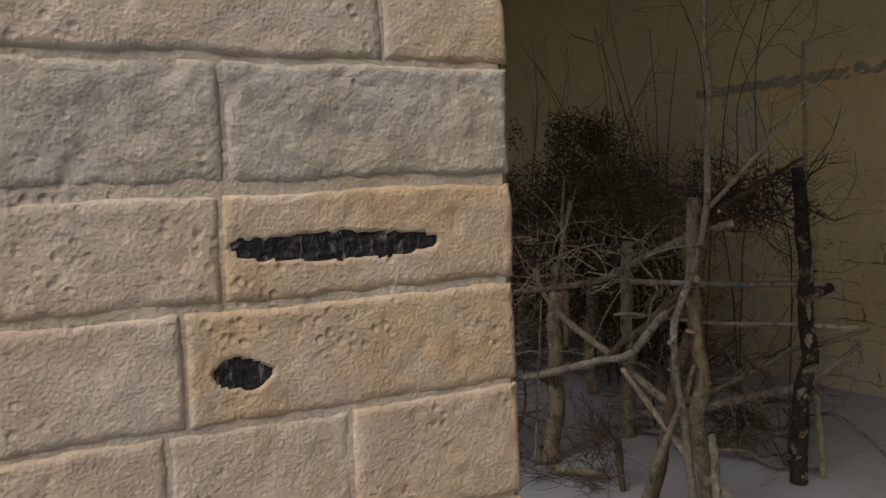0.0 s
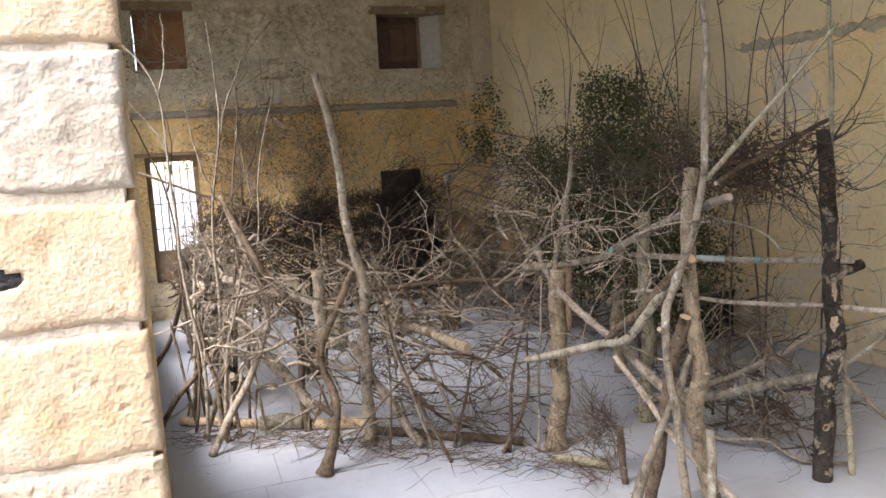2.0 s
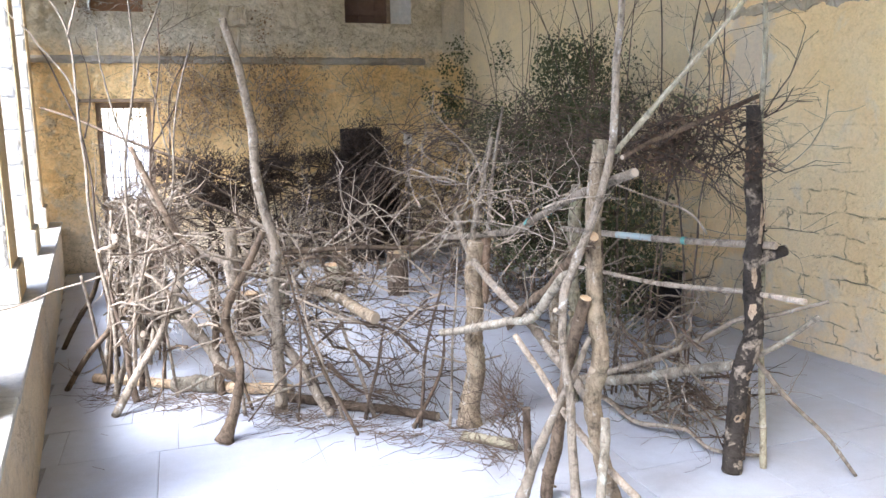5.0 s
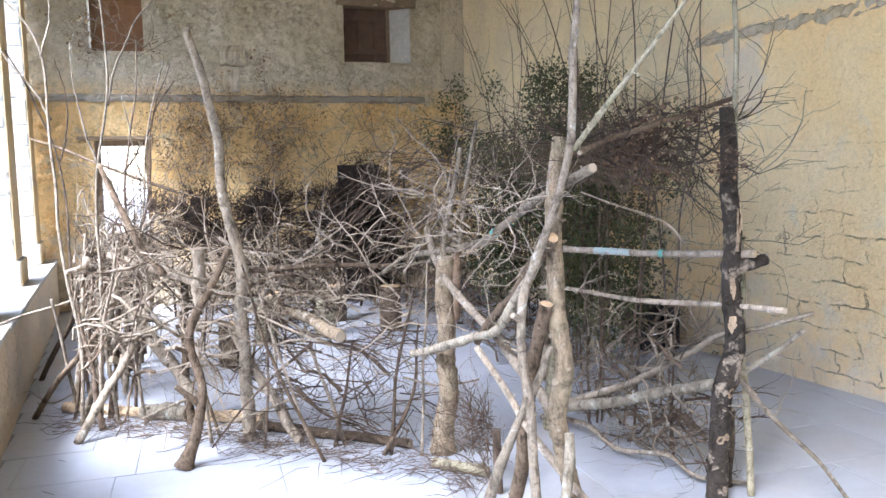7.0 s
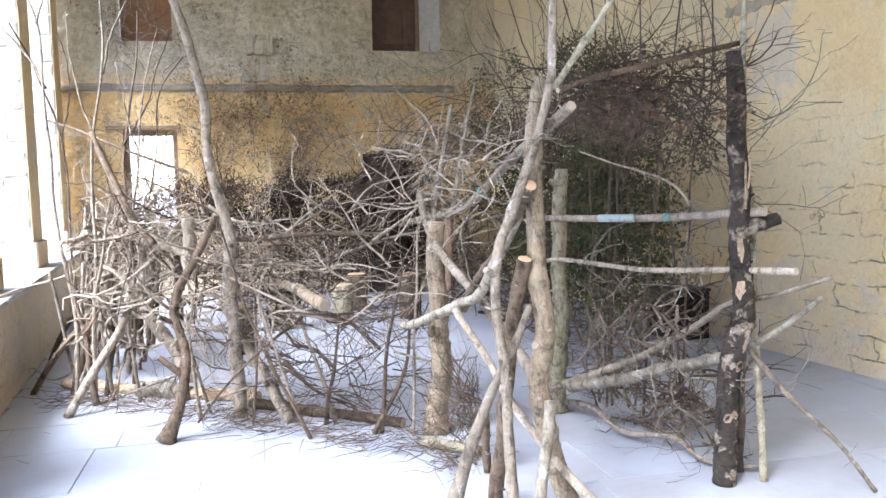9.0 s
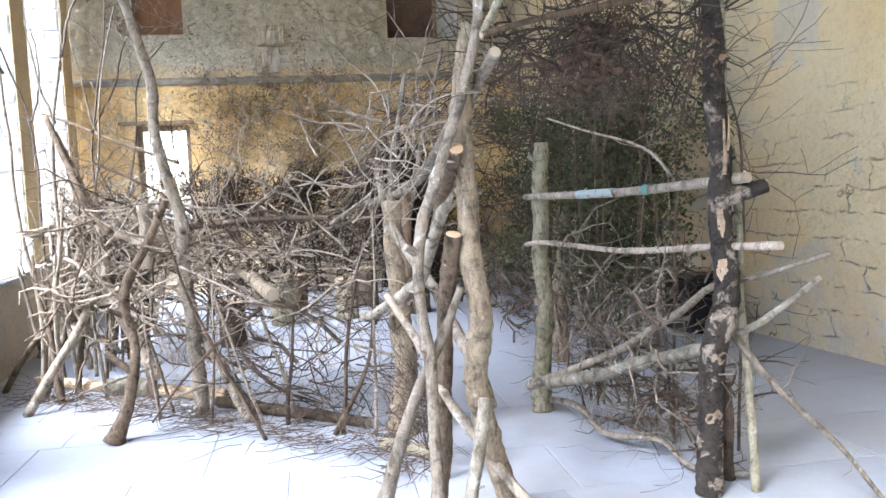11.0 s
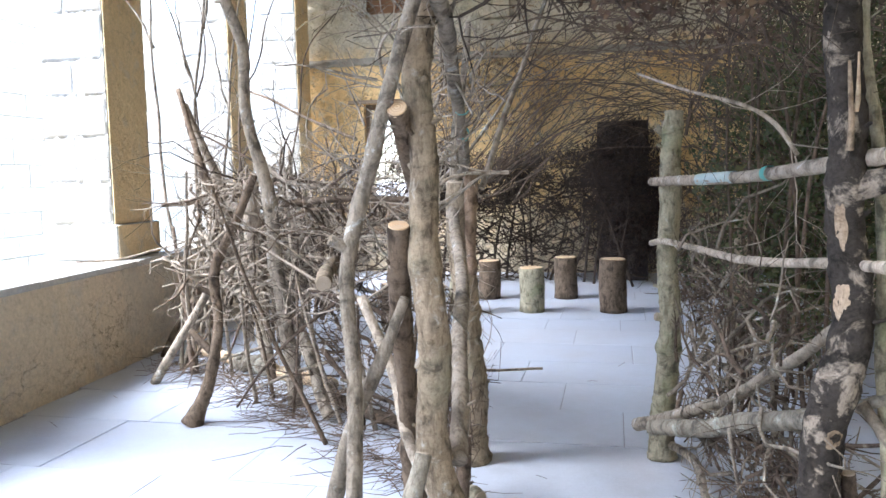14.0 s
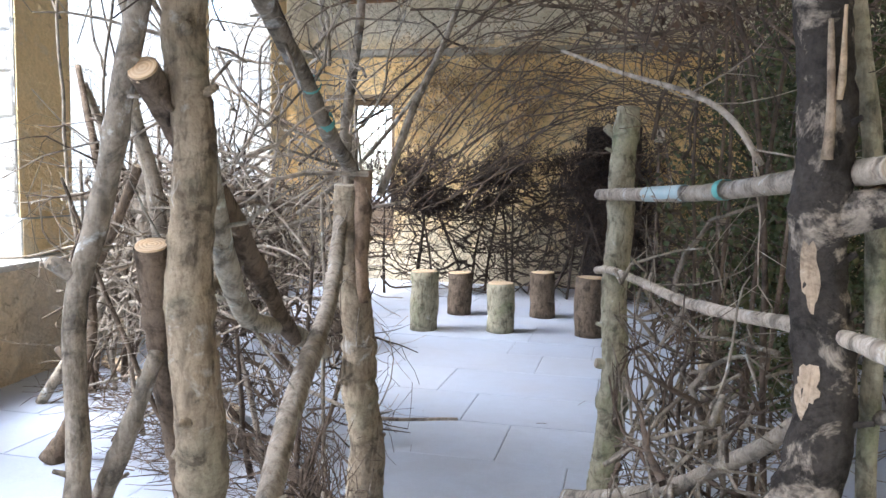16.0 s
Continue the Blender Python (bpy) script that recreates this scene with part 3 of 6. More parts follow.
def skin(name, origin, u, width, height, holes, rough, material, parent, cell=0.055, seed=3, z0=0.0):
    """Uneven plaster over rubble: a relief sheet with openings left out; u runs along the wall, the relief stands out to its right."""
    u = np.array(u, float) / np.linalg.norm(u)
    nrm = np.array((u[1], -u[0], 0.0))

    def grid(breaks):
        out = []
        for a, b in zip(breaks[:-1], breaks[1:]):
            k = max(1, int(round((b - a) / cell)))
            out += list(np.linspace(a, b, k, endpoint=False))
        return out + [breaks[-1]]

    us = grid(sorted({0.0, width, *(h[0] for h in holes), *(h[1] for h in holes)}))
    zs = grid(sorted({z0, height, *(h[2] for h in holes), *(h[3] for h in holes)}))
    verts, faces = [], []
    for z in zs:
        for a in us:
            p = np.array(origin) + u * a
            e = rough(a, z, seed)
            verts.append((p[0] + nrm[0] * e, p[1] + nrm[1] * e, z))
    w = len(us)
    for j in range(len(zs) - 1):
        for i in range(w - 1):
            ca, cz = (us[i] + us[i + 1]) / 2, (zs[j] + zs[j + 1]) / 2
            if any(h[0] < ca < h[1] and h[2] < cz < h[3] for h in holes):
                continue
            k = j * w + i
            faces.append((k, k + 1, k + 1 + w, k + w))
    me = bpy.data.meshes.new(name)
    me.from_pydata(verts, [], faces)
    me.materials.append(material)
    me.polygons.foreach_set("use_smooth", [True] * len(me.polygons))
    return part(name, me, parent)


def rough_back(a, z, seed):
    f = noise.fractal(Vector((a * 2.0, z * 2.6, seed)), 1.0, 2.0, 4)
    pits = noise.turbulence(Vector((a * 9, z * 12, seed + 4)), 3, False)
    bare = 2.0 if z > 3.45 else 0.6
    if z > 3.45 and a < 6.5:
        near2 = noise.voronoi(Vector((a * 6.5 + 0.3 * f, z * 12.0, seed)))[0]
        f += 2.6 * min(1.0, (near2[1] - near2[0]) * 2.0) * (0.6 + noise.noise(Vector((a * 1.4, z * 1.4, seed + 8))))
    return 0.03 + 0.012 * f + 0.022 * bare * (pits - 0.5) * (0.4 + noise.noise(Vector((a * 0.9, z * 0.9, seed))) + 0.5)


def rough_side(a, z, seed):
    f = noise.fractal(Vector((a * 1.3, z * 1.6, seed)), 1.0, 2.0, 4)
    return 0.03 + 0.01 * f + 0.01 * noise.noise(Vector((a * 6, z * 9, seed)))


# ---- ground and floor ----
b = Buf()
b.prism([(-300, -300), (300, -300), (300, 300), (-300, 300)], -0.6, -0.35)
tagged(part("ground", b.mesh("ground", M_GROUND)), "pale gravel ground of the courtyard", "ground", kind="structure")
b = Buf()
b.prism([(-2.4, 1.25), (-2.4, -4), (wall_x(-4) + 0.3, -4), (wall_x(13) + 0.3, 13), (par_x(13) - 0.5, 13), (par_x(1.25) - 0.5, 1.25)], -0.35, -0.008)
floor = tagged(part("floor", b.mesh("floor", M_JOINT)), "grey stone slab floor dusted with twig litter", "floor", kind="structure")

# ---- back wall ----
OPEN = [(0.72, 1.46, 0.55, 2.42), (0.74, 1.5, 3.68, 4.52), (4.36, 5.42, 3.6, 4.45)]
b = Buf()
x0, x1 = -0.6, 7.2
b.box((x0, BACK_Y, -0.1), (OPEN[0][0], BACK_Y + 0.5, CEIL_Z))
b.box((OPEN[0][0], BACK_Y, -0.1), (OPEN[0][1], BACK_Y + 0.5, OPEN[0][2]))
b.box((OPEN[0][0], BACK_Y, OPEN[0][3]), (OPEN[0][1], BACK_Y + 0.5, OPEN[1][2]))
b.box((OPEN[0][0], BACK_Y, OPEN[1][3]), (OPEN[0][1], BACK_Y + 0.5, CEIL_Z))
b.box((OPEN[0][1], BACK_Y, -0.1), (OPEN[2][0], BACK_Y + 0.5, CEIL_Z))
b.box((OPEN[2][0], BACK_Y, -0.1), (OPEN[2][1], BACK_Y + 0.5, OPEN[2][2]))
b.box((OPEN[2][0], BACK_Y, OPEN[2][3]), (OPEN[2][1], BACK_Y + 0.5, CEIL_Z))
b.box((OPEN[2][1], BACK_Y, -0.1), (x1, BACK_Y + 0.5, CEIL_Z))
back = tagged(part("wall_north", b.mesh("wall_north", M_BACK)), "flaking ochre plaster wall, bare grey rubble above", "wall", kind="structure")
skin("plaster", (x0, BACK_Y, 0), (1, 0, 0), x1 - x0, CEIL_Z, [(a - x0, c - x0, d, e) for a, c, d, e in OPEN], rough_back, M_BACK, back, 0.036)

# string course between the two storeys
def ragged(name, lo, hi, amp, seed, material, nx=40, nz=5):
    """A weathered stone projection: a bar whose face and edges are eaten away unevenly."""
    verts, faces = [], []
    ring = [(0.0, 0.0), (0.7, 0.06), (1.0, 0.3), (1.0, 0.65), (0.75, 0.95), (0.0, 1.0)]
    for i in range(nx + 1):
        x = lo[0] + (hi[0] - lo[0]) * i / nx
        wear = 0.75 + 0.5 * noise.noise(Vector((x * 2.2, seed, 0.0)))
        for k, (o, h) in enumerate(ring):
            e = amp * noise.fractal(Vector((x * 9, k * 1.7, seed)), 0.9, 2.0, 4)
            f = amp * noise.fractal(Vector((x * 7, k * 2.3, seed + 5)), 0.9, 2.0, 4)
            verts.append((x, hi[1] - (hi[1] - lo[1]) * o * wear - (e if o else 0.0), lo[2] + (hi[2] - lo[2]) * h + f))
    w = len(ring)
    for i in range(nx):
        for k in range(w - 1):
            a = i * w + k
            faces.append((a, a + 1, a + 1 + w, a + w))
    faces.append(tuple(range(w)))
    faces.append(tuple(nx * w + k for k in range(w - 1, -1, -1)))
    me = bpy.data.meshes.new(name)
    me.from_pydata(verts, [], faces)
    me.materials.append(material)
    return me


for k, (a, e) in enumerate(((-0.5, 0.9), (0.905, 2.41), (2.415, 3.7), (3.705, 5.0), (5.005, 5.62))):
    part("ledge_stone", ragged("ledge_stone", (a, BACK_Y - 0.085, 2.965), (e, BACK_Y - 0.012, 3.075), 0.016, 3.0 * k, M_LEDGE, 60), back, "weathered grey stone ledge")
# corbel left from a broken beam
part("corbel", ragged("corbel", (2.5, BACK_Y - 0.2, 3.5), (2.86, BACK_Y - 0.01, 3.8), 0.03, 21.0, M_CORBEL, 14), back, "broken pale stone corbel")
part("corbel", ragged("corbel", (2.43, BACK_Y - 0.07, 3.1), (2.78, BACK_Y - 0.012, 3.5), 0.03, 25.0, M_CORBEL, 14), back, "broken pale stone corbel")

# smooth lime plaster filling the corner beside the bare rubble
part("corner_plaster", ragged("corner_plaster", (5.93, BACK_Y - 0.075, 3.1), (6.34, BACK_Y - 0.01, CEIL_Z - 0.02), 0.012, 41.0, M_CORNER, 16), back, "smooth pale plaster strip in the corner")

# barred lower window
win = tagged(part("window_1", None), "barred window opening with a weathered wooden lintel", "window", kind="structure")
for lo, hi in (((0.72, 12.56, 0.55), (0.79, 12.66, 2.42)), ((1.39, 12.56, 0.55), (1.46, 12.66, 2.42)), ((0.79, 12.56, 2.34), (1.39, 12.66, 2.42)),
               ((0.79, 12.56, 0.55), (1.39, 12.66, 1.02))):
    b = Buf()
    b.box(lo, hi)
    part("window_frame", bevelled("window_frame", b, M_LINTEL, 0.006), win)
b = Buf()
b.box((0.5, 12.43, 2.425), (1.52, 12.49, 2.475))
part("lintel", bevelled("lintel", b, M_LINTEL, 0.008), win, "thin dark wooden lintel board")
for k in range(5):
    b = Buf()
    b.tube([(0.88 + k * 0.105, 12.6, 1.02), (0.88 + k * 0.105, 12.6, 2.34)], [0.009, 0.009], 8)
    part("bar", b.mesh("bar", M_IRON, True), win)
for z in (1.35, 1.72):
    b = Buf()
    b.tube([(0.79, 12.615, z), (1.39, 12.615, z)], [0.008, 0.008], 8)
    part("bar", b.mesh("bar", M_IRON, True), win)

# upper windows with shutters
def shutter_window(name, a0, a1, z0, z1, depth, material, label, splay=0.0):
    w = tagged(part(name, None), label, "window", kind="structure")
    y = BACK_Y + depth
    n = 3
    wid = (a1 - splay - a0) / n
    for k in range(n):
        q = Buf()
        q.box((a0 + k * wid + 0.003, y, z0), (a0 + (k + 1) * wid - 0.003, y + 0.035, z1))
        part("shutter_board", bevelled("shutter_board", q, material, 0.004), w)
    q = Buf()
    q.box((a0 + 0.001, y + 0.036, z0), (a1 - splay - 0.001, y + 0.06, z1))
    part("backing", q.mesh("backing", material), w)
    for z in (z0 + 0.14, z1 - 0.18):
        q = Buf()
        q.box((a0 + 0.04, y - 0.025, z), (a1 - splay - 0.04, y - 0.002, z + 0.07))
        part("batten", bevelled("batten", q, material, 0.004), w)
    q = Buf()
    q.box((a0 - 0.12, BACK_Y - 0.045, z1 + 0.002), (a1 + 0.1, BACK_Y + 0.3, z1 + 0.13))
    part("lintel", bevelled("lintel", q, M_LINTEL, 0.012), w, "old dark timber lintel")
    if splay:
        q = Buf()
        q.prism([(a1 - splay, y - 0.02), (a1 - 0.002, BACK_Y - 0.02), (a1 - 0.002, y - 0.02)], z0, z1)
        part("reveal", q.mesh("reveal", M_PIER), w, "pale plastered splayed reveal")
        q = Buf()
        q.box((a1 - splay - 0.06, y - 0.035, z0), (a1 - splay, y - 0.002, z1))
        part("window_frame", bevelled("window_frame", q, M_LINTEL, 0.005), w)
    return w


shutter_window("window_2", 0.745, 1.495, 3.685, 4.515, 0.16, M_RUST, "high window closed by rusty brown boards")
shutter_window("window_3", 4.365, 5.415, 3.605, 4.445, 0.22, M_SHUTTER, "high window with a dark wooden shutter", 0.28)

# ---- right wall, added end wall behind, unseen ceiling ----
b = Buf()
b.prism([(wall_x(-4), -4), (wall_x(-4) + 0.5, -4), (wall_x(12.5) + 0.5, 12.5), (wall_x(12.5), 12.5)], -0.1, CEIL_Z)
right = tagged(part("wall_east", b.mesh("wall_east", M_RIGHT)), "sunny ochre painted rubble wall with worn base", "wall", kind="structure")
skin("plaster", (wall_x(12.49), 12.49, 0), (wall_x(-4) - wall_x(12.49), -16.49, 0), math.hypot(wall_x(-4) - wall_x(12.49), 16.49), CEIL_Z, [], rough_side, M_RIGHT, right, 0.07, 9)
ledge = part("ledge_stone", ragged("ledge_stone", (0.0, -0.06, 3.02), (2.6, -0.012, 3.13), 0.04, 33.0, M_CORBEL, 90), right, "broken grey stone ledge", (wall_x(7.1), 7.1, 0))
ledge.rotation_euler = (0, 0, -math.pi / 2 + math.atan(0.112))
# wall out of view behind the start, added to hold back sky light
b = Buf()
b.box((-6, -4.4, -0.35), (8.6, -4.0, CEIL_Z))
tagged(part("wall_south", b.mesh("wall_south", M_COURT)), "plain pale wall, unseen, added to limit light from the south", "wall", kind="structure")
# ceiling out of view; its south part is added to darken the right floor
b = Buf()
b.prism([(par_x(1.2) - 0.75, 1.2), (1.3, 1.2), (1.5, -4), (wall_x(-4) + 0.5, -4), (wall_x(13) + 0.5, 13), (par_x(13) - 0.75, 13)], CEIL_Z, CEIL_Z + 0.3)
tagged(part("ceiling", b.mesh("ceiling", M_CEIL)), "unseen ceiling over the gallery, run south to block sky light", "ceiling", kind="structure")

# ---- parapet ----
b = Buf()
b.prism([(par_x(1.29) - 0.62, 1.78), (par_x(1.78), 1.78), (par_x(12.5), 12.47), (par_x(12.5) - 0.62, 12.47)], -0.35, 0.72)
parapet = tagged(part("wall_west", b.mesh("wall_west", M_PARAPET)), "low tan plastered parapet wall with pale stone top", "parapet", kind="structure")
y = 1.785
rng = np.random.default_rng(11)
while y < 12.3:
    ln = min(rng.uniform(0.9, 1.3), 12.46 - y)
    b = Buf()
    o = rng.uniform(0.0, 0.02)
    b.prism([(par_x(y) - 0.66, y + 0.003), (par_x(y) + 0.012 + o, y + 0.003), (par_x(y + ln) + 0.012 + o, y + ln - 0.003), (par_x(y + ln) - 0.66, y + ln - 0.003)], 0.721, 0.768 + rng.uniform(-0.004, 0.004))
    part("coping_stone", bevelled("coping_stone", b, M_PIER, 0.012), parapet)
    y += ln


# unseen beam over the piers, added to dim the gallery
b = Buf()
b.prism([(par_x(1.78) - 0.7, 1.78), (par_x(1.78) - 0.14, 1.78), (par_x(12.47) - 0.14, 12.47), (par_x(12.47) - 0.7, 12.47)], 4.85, CEIL_Z - 0.002)
tagged(part("beam", bevelled("beam", b, M_PIER, 0.01)), "unseen pale stone beam added over the piers to cut sky light", "beam", kind="structure")


# ---- piers on the parapet ----
def block_mesh(name, lo, hi, material, rng, amp=0.006, nx=10, nz=6, worn=0.0012):
    """A stone block with an uneven hewn front (towards -y) and worn edges."""
    verts, faces = [], []
    sx, sz, off = hi[0] - lo[0], hi[2] - lo[2], rng.uniform(0, 50)
    for j in range(nz + 1):
        for i in range(nx + 1):
            a, c = i / nx, j / nz
            edge = min(a * sx, (1 - a) * sx, c * sz, (1 - c) * sz)
            drop = worn * math.exp(-edge / 0.006)
            p = Vector((a * sx * 9 + off, c * sz * 9, off * 0.3))
            e = amp * noise.fractal(p, 0.9, 2.0, 4) + amp * 0.9 * (noise.noise(p * 6) - max(0.0, noise.noise(p * 2.3) - 0.25) * 3)
            verts.append((lo[0] + a * sx, lo[1] + drop - e, lo[2] + c * sz))
    w = nx + 1
    for j in range(nz):
        for i in range(nx):
            k = j * w + i
            faces.append((k, k + 1, k + 1 + w, k + w))
    n0 = len(verts)
    verts += [(lo[0], hi[1], lo[2]), (hi[0], hi[1], lo[2]), (hi[0], hi[1], hi[2]), (lo[0], hi[1], hi[2])]
    bl, br, tl, tr = 0, nx, nz * w, nz * w + nx
    faces += [(n0 + 1, n0, n0 + 3, n0 + 2)]
    faces.append((n0, n0 + 1, *range(br, bl - 1, -1)))
    faces.append((n0 + 3, *range(tl, tr + 1), n0 + 2))
    faces.append((n0, *range(bl, tl + 1, w), n0 + 3))
    faces.append((n0 + 1, n0 + 2, *range(tr, br - 1, -w)))
    me = bpy.data.meshes.new(name)
    me.from_pydata(verts, [], faces)
    me.materials.append(material)
    me.polygons.foreach_set("use_smooth", [True] * (nx * nz) + [False] * (len(faces) - nx * nz))
    return me


def pier(y0, size=0.58, depth=0.6, inset=0.12):
    """A square pier: plinth, courses of pale blocks, a tan plastered inner face."""
    rng = np.random.default_rng(int(y0 * 10))
    top = tagged(part("pier", None, at=(par_x(y0) - inset, y0, 0.77)), "square limestone pier with tan plastered inner face", "pier", "piers along the parapet")
    top.rotation_euler = (0, 0, math.atan(0.098))
    q = Buf()
    q.box((-size - 0.03, -0.035, 0.0), (-0.012, depth + 0.035, 0.27))
    part("plinth", bevelled("plinth", q, M_PIER, 0.014), top, "pale stone plinth block")
    q = Buf()
    q.box((-size + 0.003, 0.003, 0.27), (-0.063, depth - 0.003, PIER_TOP))
    part("core", q.mesh("core", M_PIER), top)
    z, course = 0.272, 0
    while z < PIER_TOP - 0.05:
        h = min(rng.uniform(0.26, 0.36), PIER_TOP - z)
        cut = rng.uniform(0.35, 0.65) if course % 2 else None
        spans = [(-size, -0.06)] if cut is None else [(-size, -size * cut), (-size * cut + 0.001, -0.06)]
        for a, c in spans:
            part("stone_block", block_mesh("stone_block", (a, 0, z), (c, depth, z + h), M_PIER, rng, 0.0035, 16, 9, 0.004), top)
        z += h
        course += 1
    q = Buf()
    q.box((-0.059, 0.006, 0.272), (-0.046, depth - 0.004, PIER_TOP))
    part("plaster_face", bevelled("plaster_face", q, M_PIERFACE, 0.004), top, "smooth tan plaster coat")
    q = Buf()
    q.box((-0.0115, -0.025, 0.012), (-0.004, depth + 0.025, 0.262))
    part("plaster_coat", bevelled("plaster_coat", q, M_PIERFACE, 0.003), top, "tan plaster coat on the plinth")
    return top


for y0 in (4.2, 6.9, 9.3, 11.7):
    pier(y0)

# big corner pier of hewn ashlar
SEAMS = ((0.824, 2.04, 0.172, 0.02), (0.668, 1.862, 0.04, 0.023))


def hewn_block(a, c, z0, z1, material, seed, amp, cell, pebble=0.0):
    """A hand-cut block: ragged outline, pitted uneven face towards -y, edges worn down to the mortar."""
    rng = np.random.default_rng(seed)
    nx, nz = max(4, int((c - a) / cell)), max(3, int((z1 - z0) / cell))
    y0, off = 1.2865 + rng.uniform(-0.0015, 0.0015), rng.uniform(0, 40)
    verts, faces = [], []
    for j in range(nz + 1):
        for i in range(nx + 1):
            x, z = a + (c - a) * i / nx, z0 + (z1 - z0) * j / nz
            edge = min(x - a, c - x, z - z0, z1 - z)
            p = Vector((x, z, 0.0))
            chip = 0.010 + 0.010 * noise.noise(p * 17 + Vector((off, 0, 0))) + 0.006 * noise.noise(p * 55)
            wx = 0.006 * noise.noise(p * 7 + Vector((3, 1, 5))) + 0.0025 * noise.noise(p * 40)
            wz = 0.006 * noise.noise(p * 6 + Vector((9, 4, 2))) + 0.0025 * noise.noise(p * 38 + Vector((7, 0, 0)))
            e = amp * noise.fractal(p * 14 + Vector((off, off, 0)), 0.9, 2.0, 5)
            pit = noise.noise(p * 23 + Vector((0, off, 3)))
            e -= amp * 2.6 * max(0.0, pit - 0.32)
            if pebble:
                e += pebble * noise.noise(p * 120) + pebble * noise.noise(p * 210)
            for cx, cz, rx, rz in SEAMS:
                hollow = 1.0 - ((x - cx) / rx) ** 2 - ((z - cz - 0.004 * math.sin((cx - x) / rx * 2.0)) / rz) ** 2
                hollow += 0.3 * noise.noise(p * 60) + 0.15 * noise.noise(p * 140)
                if hollow > 0.0:
                    e -= 0.015 * min(1.0, hollow * 4.0)
            e -= 0.0055 * max(0.0, 1.0 - edge / max(0.003, chip)) ** 1.5
            verts.append((x + wx, y0 - e, z + wz))
    w = nx + 1
    for j in range(nz):
        for i in range(nx):
            k = j * w + i
            faces.append((k, k + 1, k + 1 + w, k + w))
    rim = list(range(nx)) + [nx + j * w for j in range(nz)] + [nz * w + i for i in range(nx, 0, -1)] + [j * w for j in range(nz, 0, -1)]
    n0 = len(verts)
    verts += [(verts[k][0], 1.304, verts[k][2]) for k in rim]
    for k in range(len(rim)):
        m2 = (k + 1) % len(rim)
        faces.append((rim[m2], rim[k], n0 + k, n0 + m2))
    me = bpy.data.meshes.new("stone_block")
    me.from_pydata(verts, [], faces)
    me.materials.append(material)
    me.polygons.foreach_set("use_smooth", [True] * len(faces))
    return me


corner = tagged(part("corner_pier", None), "massive corner pier of weathered ashlar blocks", "pier")
b = Buf()
b.prism([(-0.7, 1.296), (1.118, 1.296), (1.062, 1.775), (-0.7, 1.775)], -0.35, CEIL_Z)
part("core", b.mesh("core", M_MORTAR), corner)
b = Buf()
b.prism([(1.1185, 1.306), (1.131, 1.306), (1.076, 1.78), (1.0625, 1.78)], 0.3, CEIL_Z)
part("plaster_face", bevelled("plaster_face", b, M_PIERFACE, 0.003), corner, "smooth cream plaster on the inner side")


def rough_mortar(a, z, seed):
    return 0.0025 + 0.002 * noise.fractal(Vector((a * 22, z * 22, seed)), 0.9, 2.0, 4)


skin("mortar", (-0.7, 1.2938, 0), (1, 0, 0), 1.815, 2.9, [], rough_mortar, M_MORTAR, corner, 0.007 * 1.4, 5, 1.3)
rng = np.random.default_rng(21)
COURSES = [(1.4, 1.588, (0.35, 0.98)), (1.59, 1.786, (0.27, 0.555, 0.83)), (1.788, 1.96, (0.1, 0.588)), (1.966, 2.128, (0.2, 0.648)),
           (2.14, 2.318, (0.14, 0.66)), (2.322, 2.52, (0.3, 0.91)), (2.524, 2.72, (0.0, 0.6)), (2.724, 2.93, (0.34, 0.86))]
z = -0.3
low = []
while z < 1.2:
    low.append((z, z + 0.21, (0.1 + rng.uniform(0, 0.3), 0.6 + rng.uniform(0, 0.2))))
    z += 0.213
low[-1] = (low[-1][0], 1.396, low[-1][2])
high = [(2.934 + k * 0.222, 2.934 + k * 0.222 + 0.219, (0.1 + 0.3 * rng.random(), 0.7)) for k in range(12)]
for row, (z0, z1, cuts) in enumerate(low + COURSES + high):
    xs = [-0.7, -0.3, *cuts, 1.128]
    for k, (a, c) in enumerate(zip(xs[:-1], xs[1:])):
        near = 1.3 < z0 < 2.8
        grey = 2.13 < z0 < 2.2
        stone = M_ASHLAR_GREY if grey else M_ASHLAR_WARM if a > 0.55 and (1.78 < z0 < 2.13 or z0 > 2.3) else M_ASHLAR
        g = 0.003
        part("stone_block", hewn_block(a + g, c - (g if c < 1.1 else 0.0), z0 + g, z1 - g, stone, 40 * row + k, 0.0042 if grey else 0.0028,
                                       0.0055 if near and c > 0.2 else 0.03, 0.0016 if grey and a > 0.1 else 0.0004), corner)


